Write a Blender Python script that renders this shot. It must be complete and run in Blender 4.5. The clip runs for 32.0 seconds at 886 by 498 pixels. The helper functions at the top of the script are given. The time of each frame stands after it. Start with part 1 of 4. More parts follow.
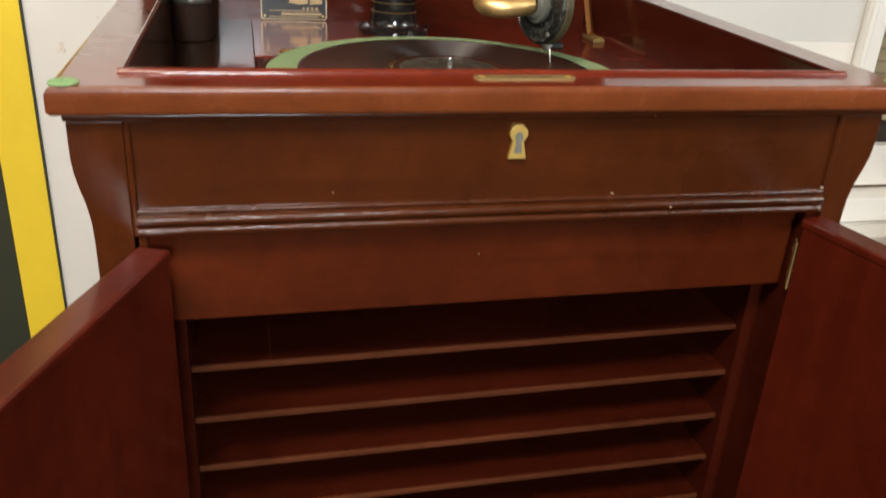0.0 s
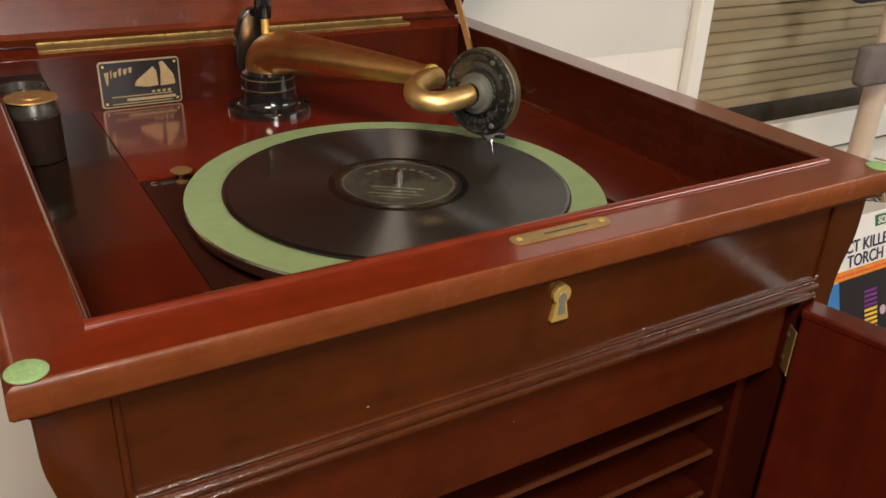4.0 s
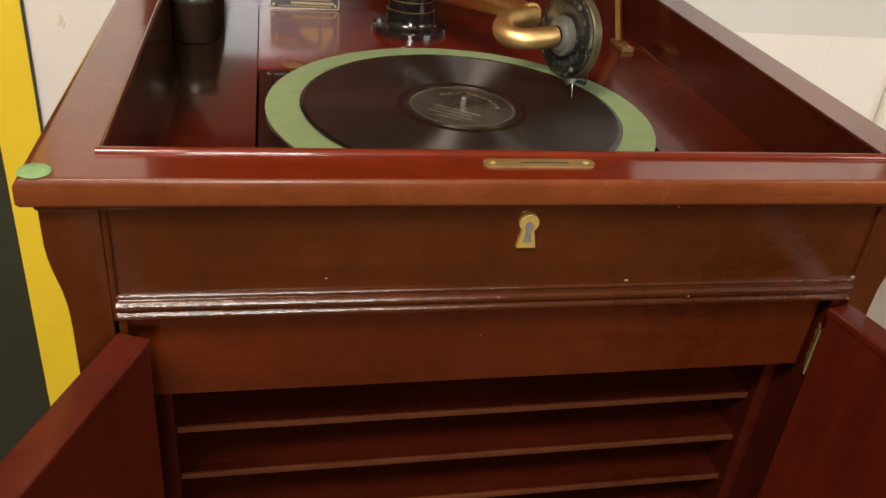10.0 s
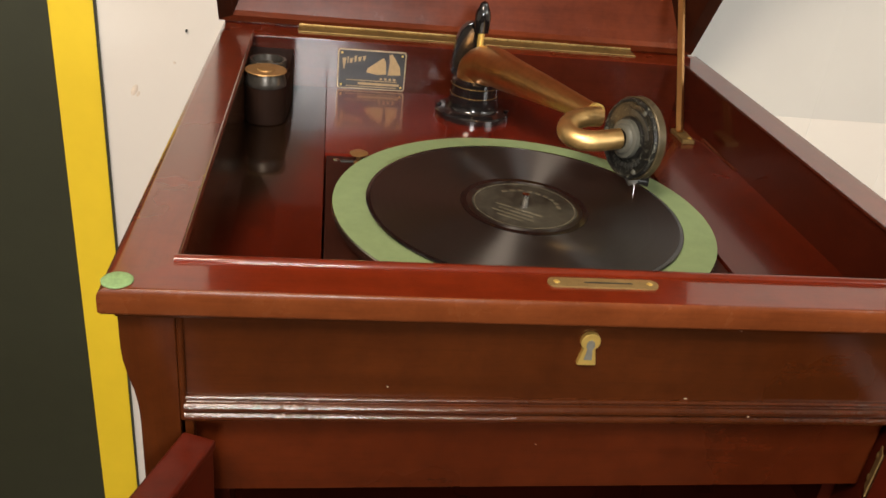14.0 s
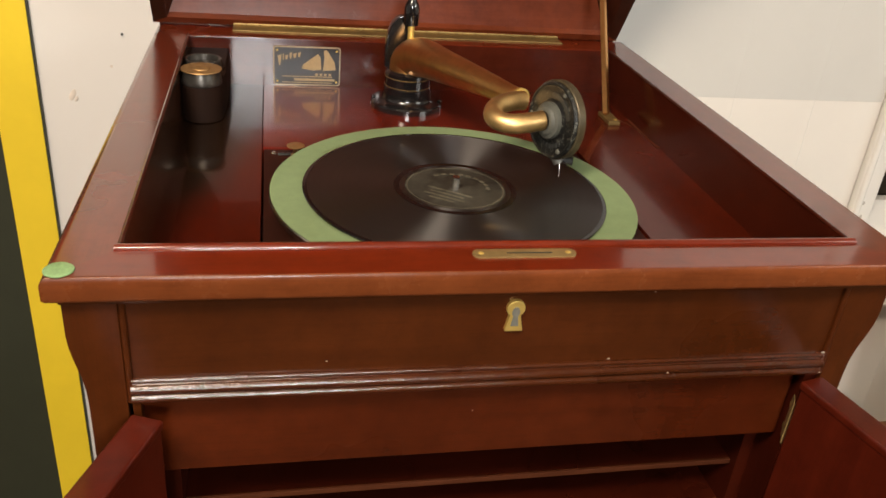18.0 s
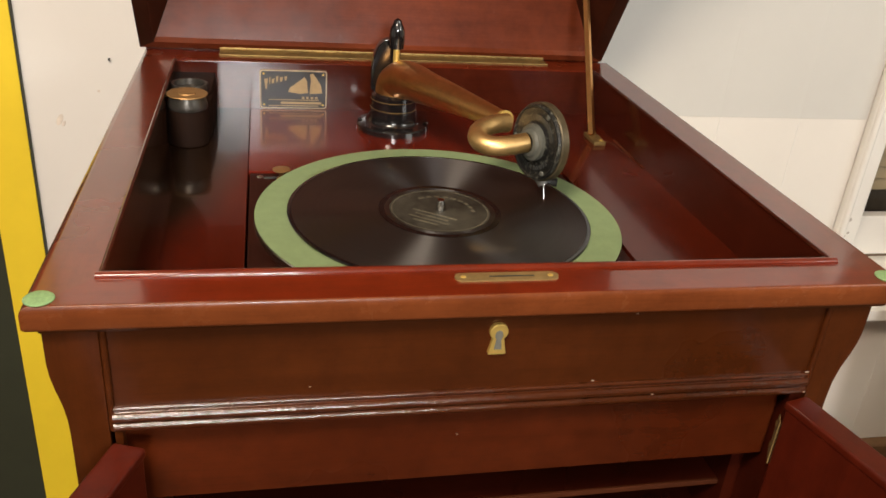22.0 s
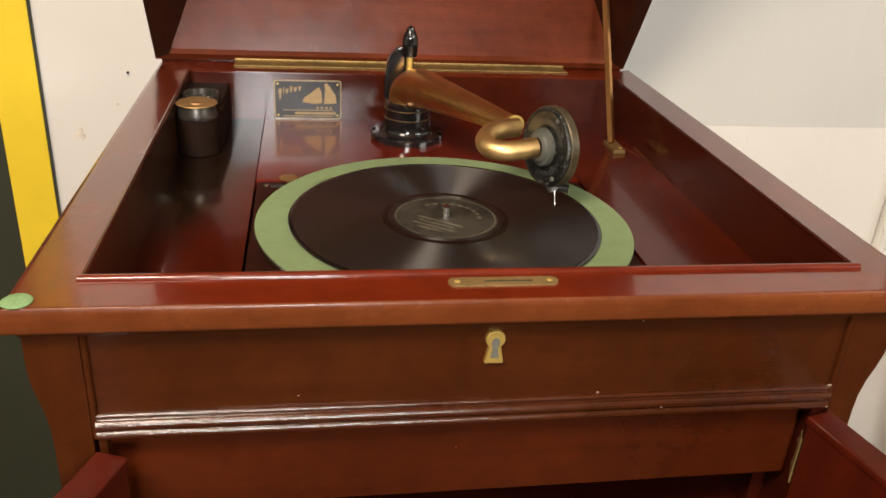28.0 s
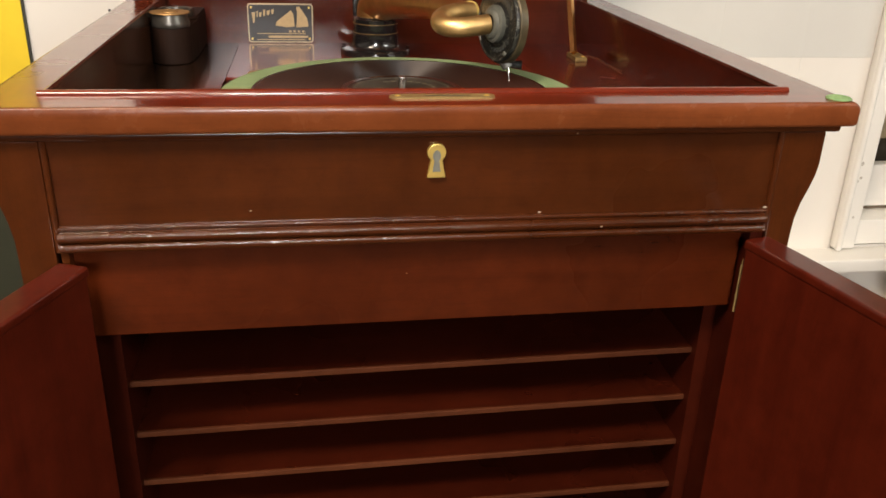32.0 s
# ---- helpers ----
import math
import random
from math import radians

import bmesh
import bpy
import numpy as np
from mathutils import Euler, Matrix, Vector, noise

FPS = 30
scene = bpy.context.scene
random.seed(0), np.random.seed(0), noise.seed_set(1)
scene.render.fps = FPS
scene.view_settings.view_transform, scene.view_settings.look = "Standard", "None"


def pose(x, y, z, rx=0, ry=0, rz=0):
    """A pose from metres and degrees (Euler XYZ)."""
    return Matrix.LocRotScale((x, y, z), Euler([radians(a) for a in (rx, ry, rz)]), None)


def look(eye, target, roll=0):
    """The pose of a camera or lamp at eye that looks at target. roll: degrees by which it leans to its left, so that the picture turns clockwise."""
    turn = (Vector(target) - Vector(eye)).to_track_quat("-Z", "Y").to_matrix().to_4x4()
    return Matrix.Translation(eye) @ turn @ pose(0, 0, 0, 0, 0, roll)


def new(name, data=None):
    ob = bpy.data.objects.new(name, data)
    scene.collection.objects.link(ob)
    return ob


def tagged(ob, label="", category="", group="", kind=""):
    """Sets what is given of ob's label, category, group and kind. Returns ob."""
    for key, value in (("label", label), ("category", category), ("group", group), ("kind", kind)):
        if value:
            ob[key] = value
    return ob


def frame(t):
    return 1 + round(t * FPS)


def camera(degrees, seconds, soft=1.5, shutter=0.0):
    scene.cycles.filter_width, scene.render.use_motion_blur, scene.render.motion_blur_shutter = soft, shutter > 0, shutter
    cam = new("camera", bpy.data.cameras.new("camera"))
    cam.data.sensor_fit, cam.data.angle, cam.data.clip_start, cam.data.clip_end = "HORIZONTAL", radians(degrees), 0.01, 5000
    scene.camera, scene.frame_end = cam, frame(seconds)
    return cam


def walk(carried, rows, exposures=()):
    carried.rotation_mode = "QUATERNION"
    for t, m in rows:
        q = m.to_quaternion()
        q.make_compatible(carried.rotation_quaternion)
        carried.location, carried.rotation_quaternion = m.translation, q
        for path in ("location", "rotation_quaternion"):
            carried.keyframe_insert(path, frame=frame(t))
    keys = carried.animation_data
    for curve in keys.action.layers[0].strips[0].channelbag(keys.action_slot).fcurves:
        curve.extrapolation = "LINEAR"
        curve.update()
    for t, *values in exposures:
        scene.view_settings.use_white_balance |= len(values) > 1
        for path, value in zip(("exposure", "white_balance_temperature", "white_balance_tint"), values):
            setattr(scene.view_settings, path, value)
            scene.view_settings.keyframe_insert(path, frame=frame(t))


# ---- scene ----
cam = camera(55.5, 32.0, soft=1.6, shutter=0.3)
PATH = [
    (0, (-0.1735, -0.5164, 1.1239), (-0.1298, -0.3398, 1.0406), 3.4),
    (0.5, (-0.1683, -0.4563, 1.1536), (-0.1253, -0.2764, 1.0774), 2.8),
    (1, (-0.199, -0.4088, 1.176), (-0.1442, -0.2322, 1.0997), 2.1),
    (1.5, (-0.2589, -0.393, 1.1917), (-0.1905, -0.2232, 1.1113), 1.2),
    (2, (-0.2632, -0.3702, 1.1907), (-0.1847, -0.2066, 1.1067), 0.7),
    (2.5, (-0.2706, -0.3564, 1.1941), (-0.1853, -0.1976, 1.1074), 0.8),
    (4.5, (-0.2796, -0.3297, 1.201), (-0.183, -0.1792, 1.1114), 3.6),
    (4.6, (-0.2791, -0.3296, 1.2289), (-0.1823, -0.1795, 1.1388), 4.0),
    (4.7, (-0.2787, -0.3295, 1.2495), (-0.1818, -0.1797, 1.1589), 4.3),
    (4.8, (-0.2783, -0.3294, 1.2671), (-0.1814, -0.1799, 1.1762), 4.6),
    (5, (-0.2782, -0.3294, 1.2745), (-0.1812, -0.18, 1.1834), 4.7),
    (5.5, (-0.2744, -0.3477, 1.2743), (-0.1814, -0.1973, 1.1809), 5.1),
    (6, (-0.2777, -0.3466, 1.2702), (-0.1915, -0.1934, 1.175), 5.2),
    (6.5, (-0.277, -0.3571, 1.2687), (-0.2018, -0.1991, 1.1718), 4.5),
    (7, (-0.259, -0.395, 1.2729), (-0.1911, -0.2337, 1.176), 4.4),
    (7.5, (-0.2325, -0.4447, 1.2562), (-0.1745, -0.2797, 1.1592), 3.7),
    (8, (-0.2022, -0.4613, 1.2389), (-0.151, -0.2941, 1.1419), 3.5),
    (8.5, (-0.174, -0.4611, 1.2142), (-0.1276, -0.2934, 1.1156), 3.8),
    (9, (-0.1699, -0.4477, 1.2069), (-0.1272, -0.28, 1.1067), 4.3),
    (9.5, (-0.1585, -0.4416, 1.2042), (-0.1176, -0.2743, 1.1026), 5.3),
    (10, (-0.1535, -0.4362, 1.206), (-0.1141, -0.2685, 1.1044), 6.0),
    (10.5, (-0.1501, -0.4353, 1.2315), (-0.1113, -0.266, 1.1323), 6.7),
    (11, (-0.1444, -0.4351, 1.2492), (-0.106, -0.2643, 1.1525), 7.3),
    (11.5, (-0.1411, -0.4337, 1.2525), (-0.1034, -0.2615, 1.1579), 7.4),
    (12, (-0.1421, -0.4347, 1.2528), (-0.1048, -0.2618, 1.1594), 7.5),
    (12.5, (-0.1519, -0.4327, 1.2545), (-0.1166, -0.2593, 1.1614), 7.2),
    (13, (-0.1614, -0.4292, 1.2497), (-0.1284, -0.2557, 1.156), 7.1),
    (13.5, (-0.1664, -0.4237, 1.2485), (-0.1359, -0.25, 1.1542), 6.9),
    (14, (-0.1677, -0.4193, 1.2472), (-0.1385, -0.2454, 1.1529), 6.7),
    (14.5, (-0.1633, -0.422, 1.2491), (-0.1341, -0.248, 1.1549), 6.6),
    (16.5, (-0.1579, -0.4032, 1.2578), (-0.1232, -0.2304, 1.1632), 6.1),
    (17, (-0.1581, -0.4156, 1.2436), (-0.1228, -0.243, 1.149), 5.7),
    (17.5, (-0.1616, -0.4375, 1.2427), (-0.1241, -0.2654, 1.1481), 5.6),
    (18, (-0.155, -0.4542, 1.2511), (-0.1158, -0.2819, 1.1574), 5.5),
    (18.5, (-0.1535, -0.455, 1.2574), (-0.1132, -0.2823, 1.1649), 5.3),
    (19, (-0.1547, -0.453, 1.2583), (-0.1134, -0.2801, 1.1667), 5.3),
    (19.5, (-0.1553, -0.4485, 1.2553), (-0.1133, -0.2759, 1.1634), 5.3),
    (20, (-0.1397, -0.4573, 1.2488), (-0.0976, -0.2847, 1.1569), 5.3),
    (20.5, (-0.1431, -0.4586, 1.259), (-0.1018, -0.2854, 1.1679), 5.2),
    (21, (-0.146, -0.4539, 1.2587), (-0.1055, -0.28, 1.1686), 5.1),
    (21.5, (-0.1478, -0.4543, 1.2581), (-0.1071, -0.2802, 1.1686), 5.2),
    (22, (-0.1477, -0.4546, 1.2556), (-0.1071, -0.2806, 1.1658), 5.1),
    (22.5, (-0.1466, -0.4566, 1.2571), (-0.1059, -0.2827, 1.1673), 5.0),
    (23, (-0.1402, -0.459, 1.2546), (-0.0994, -0.2854, 1.1641), 4.9),
    (23.5, (-0.1374, -0.4572, 1.2541), (-0.0965, -0.2839, 1.163), 4.8),
    (24, (-0.1369, -0.4583, 1.2537), (-0.0958, -0.2853, 1.1622), 4.8),
    (24.5, (-0.1363, -0.4597, 1.2544), (-0.0953, -0.2869, 1.1624), 4.8),
    (26.5, (-0.1339, -0.4643, 1.255), (-0.0946, -0.2915, 1.1623), 4.9),
    (27, (-0.1353, -0.4625, 1.257), (-0.0979, -0.2886, 1.1657), 4.8),
    (27.5, (-0.122, -0.4517, 1.2493), (-0.0888, -0.2755, 1.1607), 4.3),
    (28, (-0.114, -0.4457, 1.2383), (-0.0832, -0.2678, 1.1523), 3.6),
    (28.5, (-0.1148, -0.4547, 1.2324), (-0.0859, -0.2749, 1.1497), 2.8),
    (29, (-0.1065, -0.4909, 1.2028), (-0.0782, -0.3083, 1.1263), 2.0),
    (29.5, (-0.099, -0.5116, 1.1734), (-0.0696, -0.3298, 1.0953), 1.6),
    (30, (-0.0947, -0.5204, 1.1636), (-0.0656, -0.339, 1.0845), 1.3),
    (30.5, (-0.0835, -0.5252, 1.1481), (-0.0548, -0.3449, 1.0666), 1.3),
    (31, (-0.0842, -0.5253, 1.1397), (-0.0548, -0.3459, 1.0564), 1.6),
    (31.5, (-0.0792, -0.5292, 1.129), (-0.0505, -0.3494, 1.0464), 1.7),
    (32, (-0.08, -0.5328, 1.1264), (-0.0509, -0.3516, 1.0469), 1.8),
]
walk(cam, [(t, look(eye, target, roll)) for t, eye, target, roll in PATH],
     [(0, 0.12, 5950, 6), (0.8, 0.05, 6500, 10), (1, 0.04, 6500, 10), (2, -0.02, 6500, 10), (2.5, -0.05, 6500, 10), (4.5, -0.18, 6500, 10), (5, -0.21, 6500, 10), (6, -0.15, 6500, 10), (6.6, -0.03, 6500, 10), (7.2, 0.06, 6500, 10), (8, 0.03, 6500, 10), (10, -0.04, 6500, 10), (11, 0.02, 6500, 10), (27, 0.03, 6500, 10), (30, 0.1, 6500, 10), (32, 0.12, 6500, 10)])

# ---- world and lights ----
world = bpy.data.worlds.new("world")
scene.world = world
world.use_nodes = True
world.node_tree.nodes["Background"].inputs[0].default_value = (0.03, 0.035, 0.05, 1)
world.node_tree.nodes["Background"].inputs[1].default_value = 0.3


def area_lamp(name, place, target, size_x, size_y, watts, colour):
    data = bpy.data.lights.new(name, "AREA")
    data.shape, data.size, data.size_y, data.energy, data.color = "RECTANGLE", size_x, size_y, watts, colour
    ob = new(name, data)
    ob.matrix_world = look(place, target)
    return ob


area_lamp("ceiling_lamp_light", (-0.64, -0.82, 2.34), (-0.05, 0.20, 0.90), 0.55, 0.55, 49, (1.0, 0.825, 0.65))
# added soft fill for the right wall and left door, no fixture known
area_lamp("side_fill_light", (2.30, -1.60, 2.38), (0.10, 0.20, 0.80), 1.10, 1.10, 50, (0.97, 0.97, 0.91))
area_lamp("far_lamp_light", (-0.28, -3.6, 2.13), (-0.2, 0.5, 0.95), 0.62, 0.48, 72, (0.98, 0.95, 0.92))


# ---- materials ----
def links(mat):
    mat.use_nodes = True
    nt = mat.node_tree
    return nt, nt.nodes, nt.links, nt.nodes["Principled BSDF"]


def node(nt, kind, **values):
    n = nt.nodes.new(kind)
    for key, value in values.items():
        n.inputs[key.replace("_", " ")].default_value = value
    return n


def ramp(nt, stops):
    n = nt.nodes.new("ShaderNodeValToRGB")
    els = n.color_ramp.elements
    while len(els) < len(stops):
        els.new(0.5)
    for e, (p, c) in zip(els, stops):
        e.position, e.color = p, (*c, 1)
    return n


def coords(nt, scale=(1, 1, 1), rot=(0, 0, 0)):
    tc = nt.nodes.new("ShaderNodeTexCoord")
    mp = nt.nodes.new("ShaderNodeMapping")
    mp.inputs["Scale"].default_value = scale
    mp.inputs["Rotation"].default_value = [radians(a) for a in rot]
    nt.links.new(tc.outputs["Object"], mp.inputs["Vector"])
    return mp


def plain(name, colour, rough=0.5, metal=0.0, vary=0.15, size=60.0, bump=0.0, coat=0.0, spec=0.5):
    """A surface of one colour with faint mottling at two sizes."""
    mat = bpy.data.materials.new(name)
    nt, ns, ln, b = links(mat)
    mp = coords(nt)
    n1 = node(nt, "ShaderNodeTexNoise", Scale=size, Detail=5.0, Roughness=0.6)
    n2 = node(nt, "ShaderNodeTexNoise", Scale=size * 0.13, Detail=3.0)
    ln.new(mp.outputs[0], n1.inputs["Vector"]), ln.new(mp.outputs[0], n2.inputs["Vector"])
    mix = nt.nodes.new("ShaderNodeMath")
    mix.operation = "ADD"
    ln.new(n1.outputs["Fac"], mix.inputs[0]), ln.new(n2.outputs["Fac"], mix.inputs[1])
    lo, hi = [c * (1 - vary) for c in colour], [min(1, c * (1 + vary)) for c in colour]
    half = nt.nodes.new("ShaderNodeMath")
    half.operation = "MULTIPLY"
    half.inputs[1].default_value = 0.5
    ln.new(mix.outputs[0], half.inputs[0])
    r = ramp(nt, [(0.3, lo), (0.7, hi)])
    ln.new(half.outputs[0], r.inputs[0])
    ln.new(r.outputs[0], b.inputs["Base Color"])
    b.inputs["Metallic"].default_value = metal
    b.inputs["Coat Weight"].default_value = coat
    b.inputs["Coat Roughness"].default_value = 0.08
    b.inputs["Specular IOR Level"].default_value = spec
    rr = nt.nodes.new("ShaderNodeMapRange")
    rr.inputs["To Min"].default_value, rr.inputs["To Max"].default_value = rough * 0.8, min(1, rough * 1.2)
    ln.new(n2.outputs["Fac"], rr.inputs["Value"]), ln.new(rr.outputs[0], b.inputs["Roughness"])
    if bump:
        bp = node(nt, "ShaderNodeBump", Strength=bump, Distance=0.001)
        ln.new(n1.outputs["Fac"], bp.inputs["Height"]), ln.new(bp.outputs[0], b.inputs["Normal"])
    return mat


def wood(name, dark, light, along="x", rough=0.26, coat=0.75, fine=1.0, bump=0.05, crackle=0.0, coat_rough=0.06, cloud=0.0, darkened=None):
    """Polished mahogany: long streaks along one axis, pores, and a worn varnish coat."""
    mat = bpy.data.materials.new(name)
    nt, ns, ln, b = links(mat)
    s = {"x": (2.2, 30, 30), "y": (30, 2.2, 30), "z": (30, 30, 2.2)}[along]
    mp = coords(nt, s)
    grain = node(nt, "ShaderNodeTexNoise", Scale=1.6 * fine, Detail=8.0, Roughness=0.62, Distortion=0.6)
    ln.new(mp.outputs[0], grain.inputs["Vector"])
    s2 = {"x": (12, 260, 260), "y": (260, 12, 260), "z": (260, 260, 12)}[along]
    mp2 = coords(nt, s2)
    pores = node(nt, "ShaderNodeTexNoise", Scale=2.0, Detail=3.0, Roughness=0.7)
    ln.new(mp2.outputs[0], pores.inputs["Vector"])
    mp3 = coords(nt)
    stain = node(nt, "ShaderNodeTexNoise", Scale=5.0, Detail=4.0, Roughness=0.55)
    ln.new(mp3.outputs[0], stain.inputs["Vector"])
    mid = [(a + c) / 2 for a, c in zip(dark, light)]
    r = ramp(nt, [(0.25, dark), (0.5, mid), (0.78, light)])
    ln.new(grain.outputs["Fac"], r.inputs[0])
    m1 = nt.nodes.new("ShaderNodeMix")
    m1.data_type, m1.blend_type = "RGBA", "MULTIPLY"
    pr = ramp(nt, [(0.36, (0.62, 0.55, 0.5)), (0.5, (1, 1, 1))])
    ln.new(pores.outputs["Fac"], pr.inputs[0])
    m1.inputs["Factor"].default_value = 0.22
    ln.new(r.outputs[0], m1.inputs[6]), ln.new(pr.outputs[0], m1.inputs[7])
    m2 = nt.nodes.new("ShaderNodeMix")
    m2.data_type, m2.blend_type = "RGBA", "MULTIPLY"
    sr = ramp(nt, [(0.3, (0.66, 0.60, 0.56)), (0.68, (1.20, 1.14, 1.10))])
    ln.new(stain.outputs["Fac"], sr.inputs[0])
    m2.inputs["Factor"].default_value = 0.8
    ln.new(m1.outputs[2], m2.inputs[6]), ln.new(sr.outputs[0], m2.inputs[7])
    patch = node(nt, "ShaderNodeTexNoise", Scale=55.0, Detail=6.0, Roughness=0.7)
    ln.new(mp3.outputs[0], patch.inputs["Vector"])
    blot = ramp(nt, [(0.30, (0.72, 0.68, 0.64)), (0.52, (1, 1, 1)), (0.74, (1.22, 1.20, 1.18))])
    ln.new(patch.outputs["Fac"], blot.inputs[0])
    m4 = nt.nodes.new("ShaderNodeMix")
    m4.data_type, m4.blend_type = "RGBA", "MULTIPLY"
    m4.inputs["Factor"].default_value = 0.7
    ln.new(m2.outputs[2], m4.inputs[6]), ln.new(blot.outputs[0], m4.inputs[7])
    colour = m4.outputs[2]
    # paints the needle cup corner's shade as darkening about one point
    if darkened:
        (sx, sy), reach = darkened
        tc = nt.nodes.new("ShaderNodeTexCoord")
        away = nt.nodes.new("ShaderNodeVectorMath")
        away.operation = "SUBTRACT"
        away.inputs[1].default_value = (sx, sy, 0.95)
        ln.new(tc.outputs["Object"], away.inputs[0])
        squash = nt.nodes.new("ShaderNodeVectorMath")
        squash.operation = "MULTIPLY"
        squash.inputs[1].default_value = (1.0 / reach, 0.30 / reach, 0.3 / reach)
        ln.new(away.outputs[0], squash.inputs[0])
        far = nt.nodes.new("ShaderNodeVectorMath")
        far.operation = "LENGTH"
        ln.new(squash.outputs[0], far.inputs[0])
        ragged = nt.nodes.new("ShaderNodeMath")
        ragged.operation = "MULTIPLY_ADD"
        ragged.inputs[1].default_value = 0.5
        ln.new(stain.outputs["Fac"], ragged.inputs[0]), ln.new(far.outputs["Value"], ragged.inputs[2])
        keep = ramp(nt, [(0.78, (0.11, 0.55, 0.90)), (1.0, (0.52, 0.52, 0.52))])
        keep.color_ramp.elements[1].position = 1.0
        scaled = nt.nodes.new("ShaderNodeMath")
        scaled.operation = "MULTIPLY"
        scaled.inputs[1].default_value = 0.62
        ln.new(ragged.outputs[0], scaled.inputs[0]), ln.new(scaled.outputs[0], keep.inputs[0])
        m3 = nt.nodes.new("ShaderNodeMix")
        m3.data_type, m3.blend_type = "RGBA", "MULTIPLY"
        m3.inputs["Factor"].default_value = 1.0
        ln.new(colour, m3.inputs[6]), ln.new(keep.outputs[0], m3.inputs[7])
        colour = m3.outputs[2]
    ln.new(colour, b.inputs["Base Color"])
    rr = nt.nodes.new("ShaderNodeMapRange")
    rr.inputs["To Min"].default_value, rr.inputs["To Max"].default_value = rough * 0.75, rough * 1.5
    ln.new(stain.outputs["Fac"], rr.inputs["Value"]), ln.new(rr.outputs[0], b.inputs["Roughness"])
    b.inputs["Coat Weight"].default_value = coat
    b.inputs["Coat Roughness"].default_value = coat_rough
    if cloud:
        haze = node(nt, "ShaderNodeTexNoise", Scale=34.0, Detail=6.0, Roughness=0.68)
        ln.new(mp3.outputs[0], haze.inputs["Vector"])
        worn = nt.nodes.new("ShaderNodeMapRange")
        worn.inputs["From Min"].default_value, worn.inputs["From Max"].default_value = 0.34, 0.66
        worn.inputs["To Min"].default_value, worn.inputs["To Max"].default_value = coat_rough, coat_rough + cloud
        ln.new(haze.outputs["Fac"], worn.inputs["Value"]), ln.new(worn.outputs[0], b.inputs["Coat Roughness"])
    b.inputs["Specular IOR Level"].default_value = 0.15
    bp = node(nt, "ShaderNodeBump", Strength=bump, Distance=0.0006)
    ln.new(pores.outputs["Fac"], bp.inputs["Height"])
    wv = node(nt, "ShaderNodeTexNoise", Scale=22.0, Detail=2.0)
    ln.new(mp3.outputs[0], wv.inputs["Vector"])
    bp2 = node(nt, "ShaderNodeBump", Strength=0.009, Distance=0.004)
    ln.new(wv.outputs["Fac"], bp2.inputs["Height"])
    ln.new(bp.outputs[0], bp2.inputs["Normal"])
    if crackle:
        cr = node(nt, "ShaderNodeTexNoise", Scale=650.0, Detail=3.0)
        ln.new(mp3.outputs[0], cr.inputs["Vector"])
        bp3 = node(nt, "ShaderNodeBump", Strength=crackle, Distance=0.0008)
        ln.new(cr.outputs["Fac"], bp3.inputs["Height"]), ln.new(bp2.outputs[0], bp3.inputs["Normal"])
        bp2 = bp3
    ln.new(bp2.outputs[0], b.inputs["Normal"]), ln.new(bp2.outputs[0], b.inputs["Coat Normal"])
    return mat


DARK, LIGHT = (0.1081, 0.0126, 0.0029), (0.1633, 0.0200, 0.0048)
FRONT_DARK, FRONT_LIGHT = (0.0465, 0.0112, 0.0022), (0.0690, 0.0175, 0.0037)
W_X = wood("mahogany_along_x", DARK, LIGHT, "x", coat=1.0, coat_rough=0.05, cloud=0.06)
W_Y = wood("mahogany_along_y", DARK, LIGHT, "y")
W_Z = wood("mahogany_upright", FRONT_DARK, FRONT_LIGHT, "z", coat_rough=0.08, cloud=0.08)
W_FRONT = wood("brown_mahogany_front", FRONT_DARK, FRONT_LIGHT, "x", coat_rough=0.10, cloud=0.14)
W_DECK = wood("red_mahogany_deck", (0.0943, 0.0082, 0.0023), (0.1633, 0.0140, 0.0039), "y", rough=0.18, coat=0.9, bump=0.01, coat_rough=0.08, cloud=0.06)
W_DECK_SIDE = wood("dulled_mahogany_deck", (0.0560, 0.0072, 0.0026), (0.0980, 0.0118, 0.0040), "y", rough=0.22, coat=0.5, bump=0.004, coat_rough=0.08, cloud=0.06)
W_RIM_SIDE = wood("hazed_mahogany_rim", (0.0980, 0.0150, 0.0046), (0.1460, 0.0235, 0.0074), "y", rough=0.26, coat=1.0, bump=0.02, coat_rough=0.10, cloud=0.10)
W_APRON = wood("red_brown_apron", (0.0560, 0.0098, 0.0022), (0.0820, 0.0150, 0.0036), "x", coat_rough=0.10, cloud=0.12)
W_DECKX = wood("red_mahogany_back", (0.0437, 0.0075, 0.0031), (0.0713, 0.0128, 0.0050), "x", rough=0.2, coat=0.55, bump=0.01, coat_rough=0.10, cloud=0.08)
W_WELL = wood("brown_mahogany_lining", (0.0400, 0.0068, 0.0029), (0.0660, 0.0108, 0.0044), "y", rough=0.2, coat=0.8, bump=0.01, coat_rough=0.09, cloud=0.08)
W_LID_FRAME = wood("dark_lid_frame", (0.0253, 0.0068, 0.0031), (0.0414, 0.0108, 0.0048), "y", rough=0.35, coat=0.3, coat_rough=0.16)
W_NOSE = wood("worn_mahogany_nosing", (0.1180, 0.0300, 0.0080), (0.1850, 0.0520, 0.0150), "x", rough=0.3, coat=0.4, coat_rough=0.12, cloud=0.2)
W_MOULD = wood("crazed_mahogany_moulding", FRONT_DARK, FRONT_LIGHT, "x", rough=0.24, coat=0.95, crackle=0.36, coat_rough=0.035, cloud=0.05)
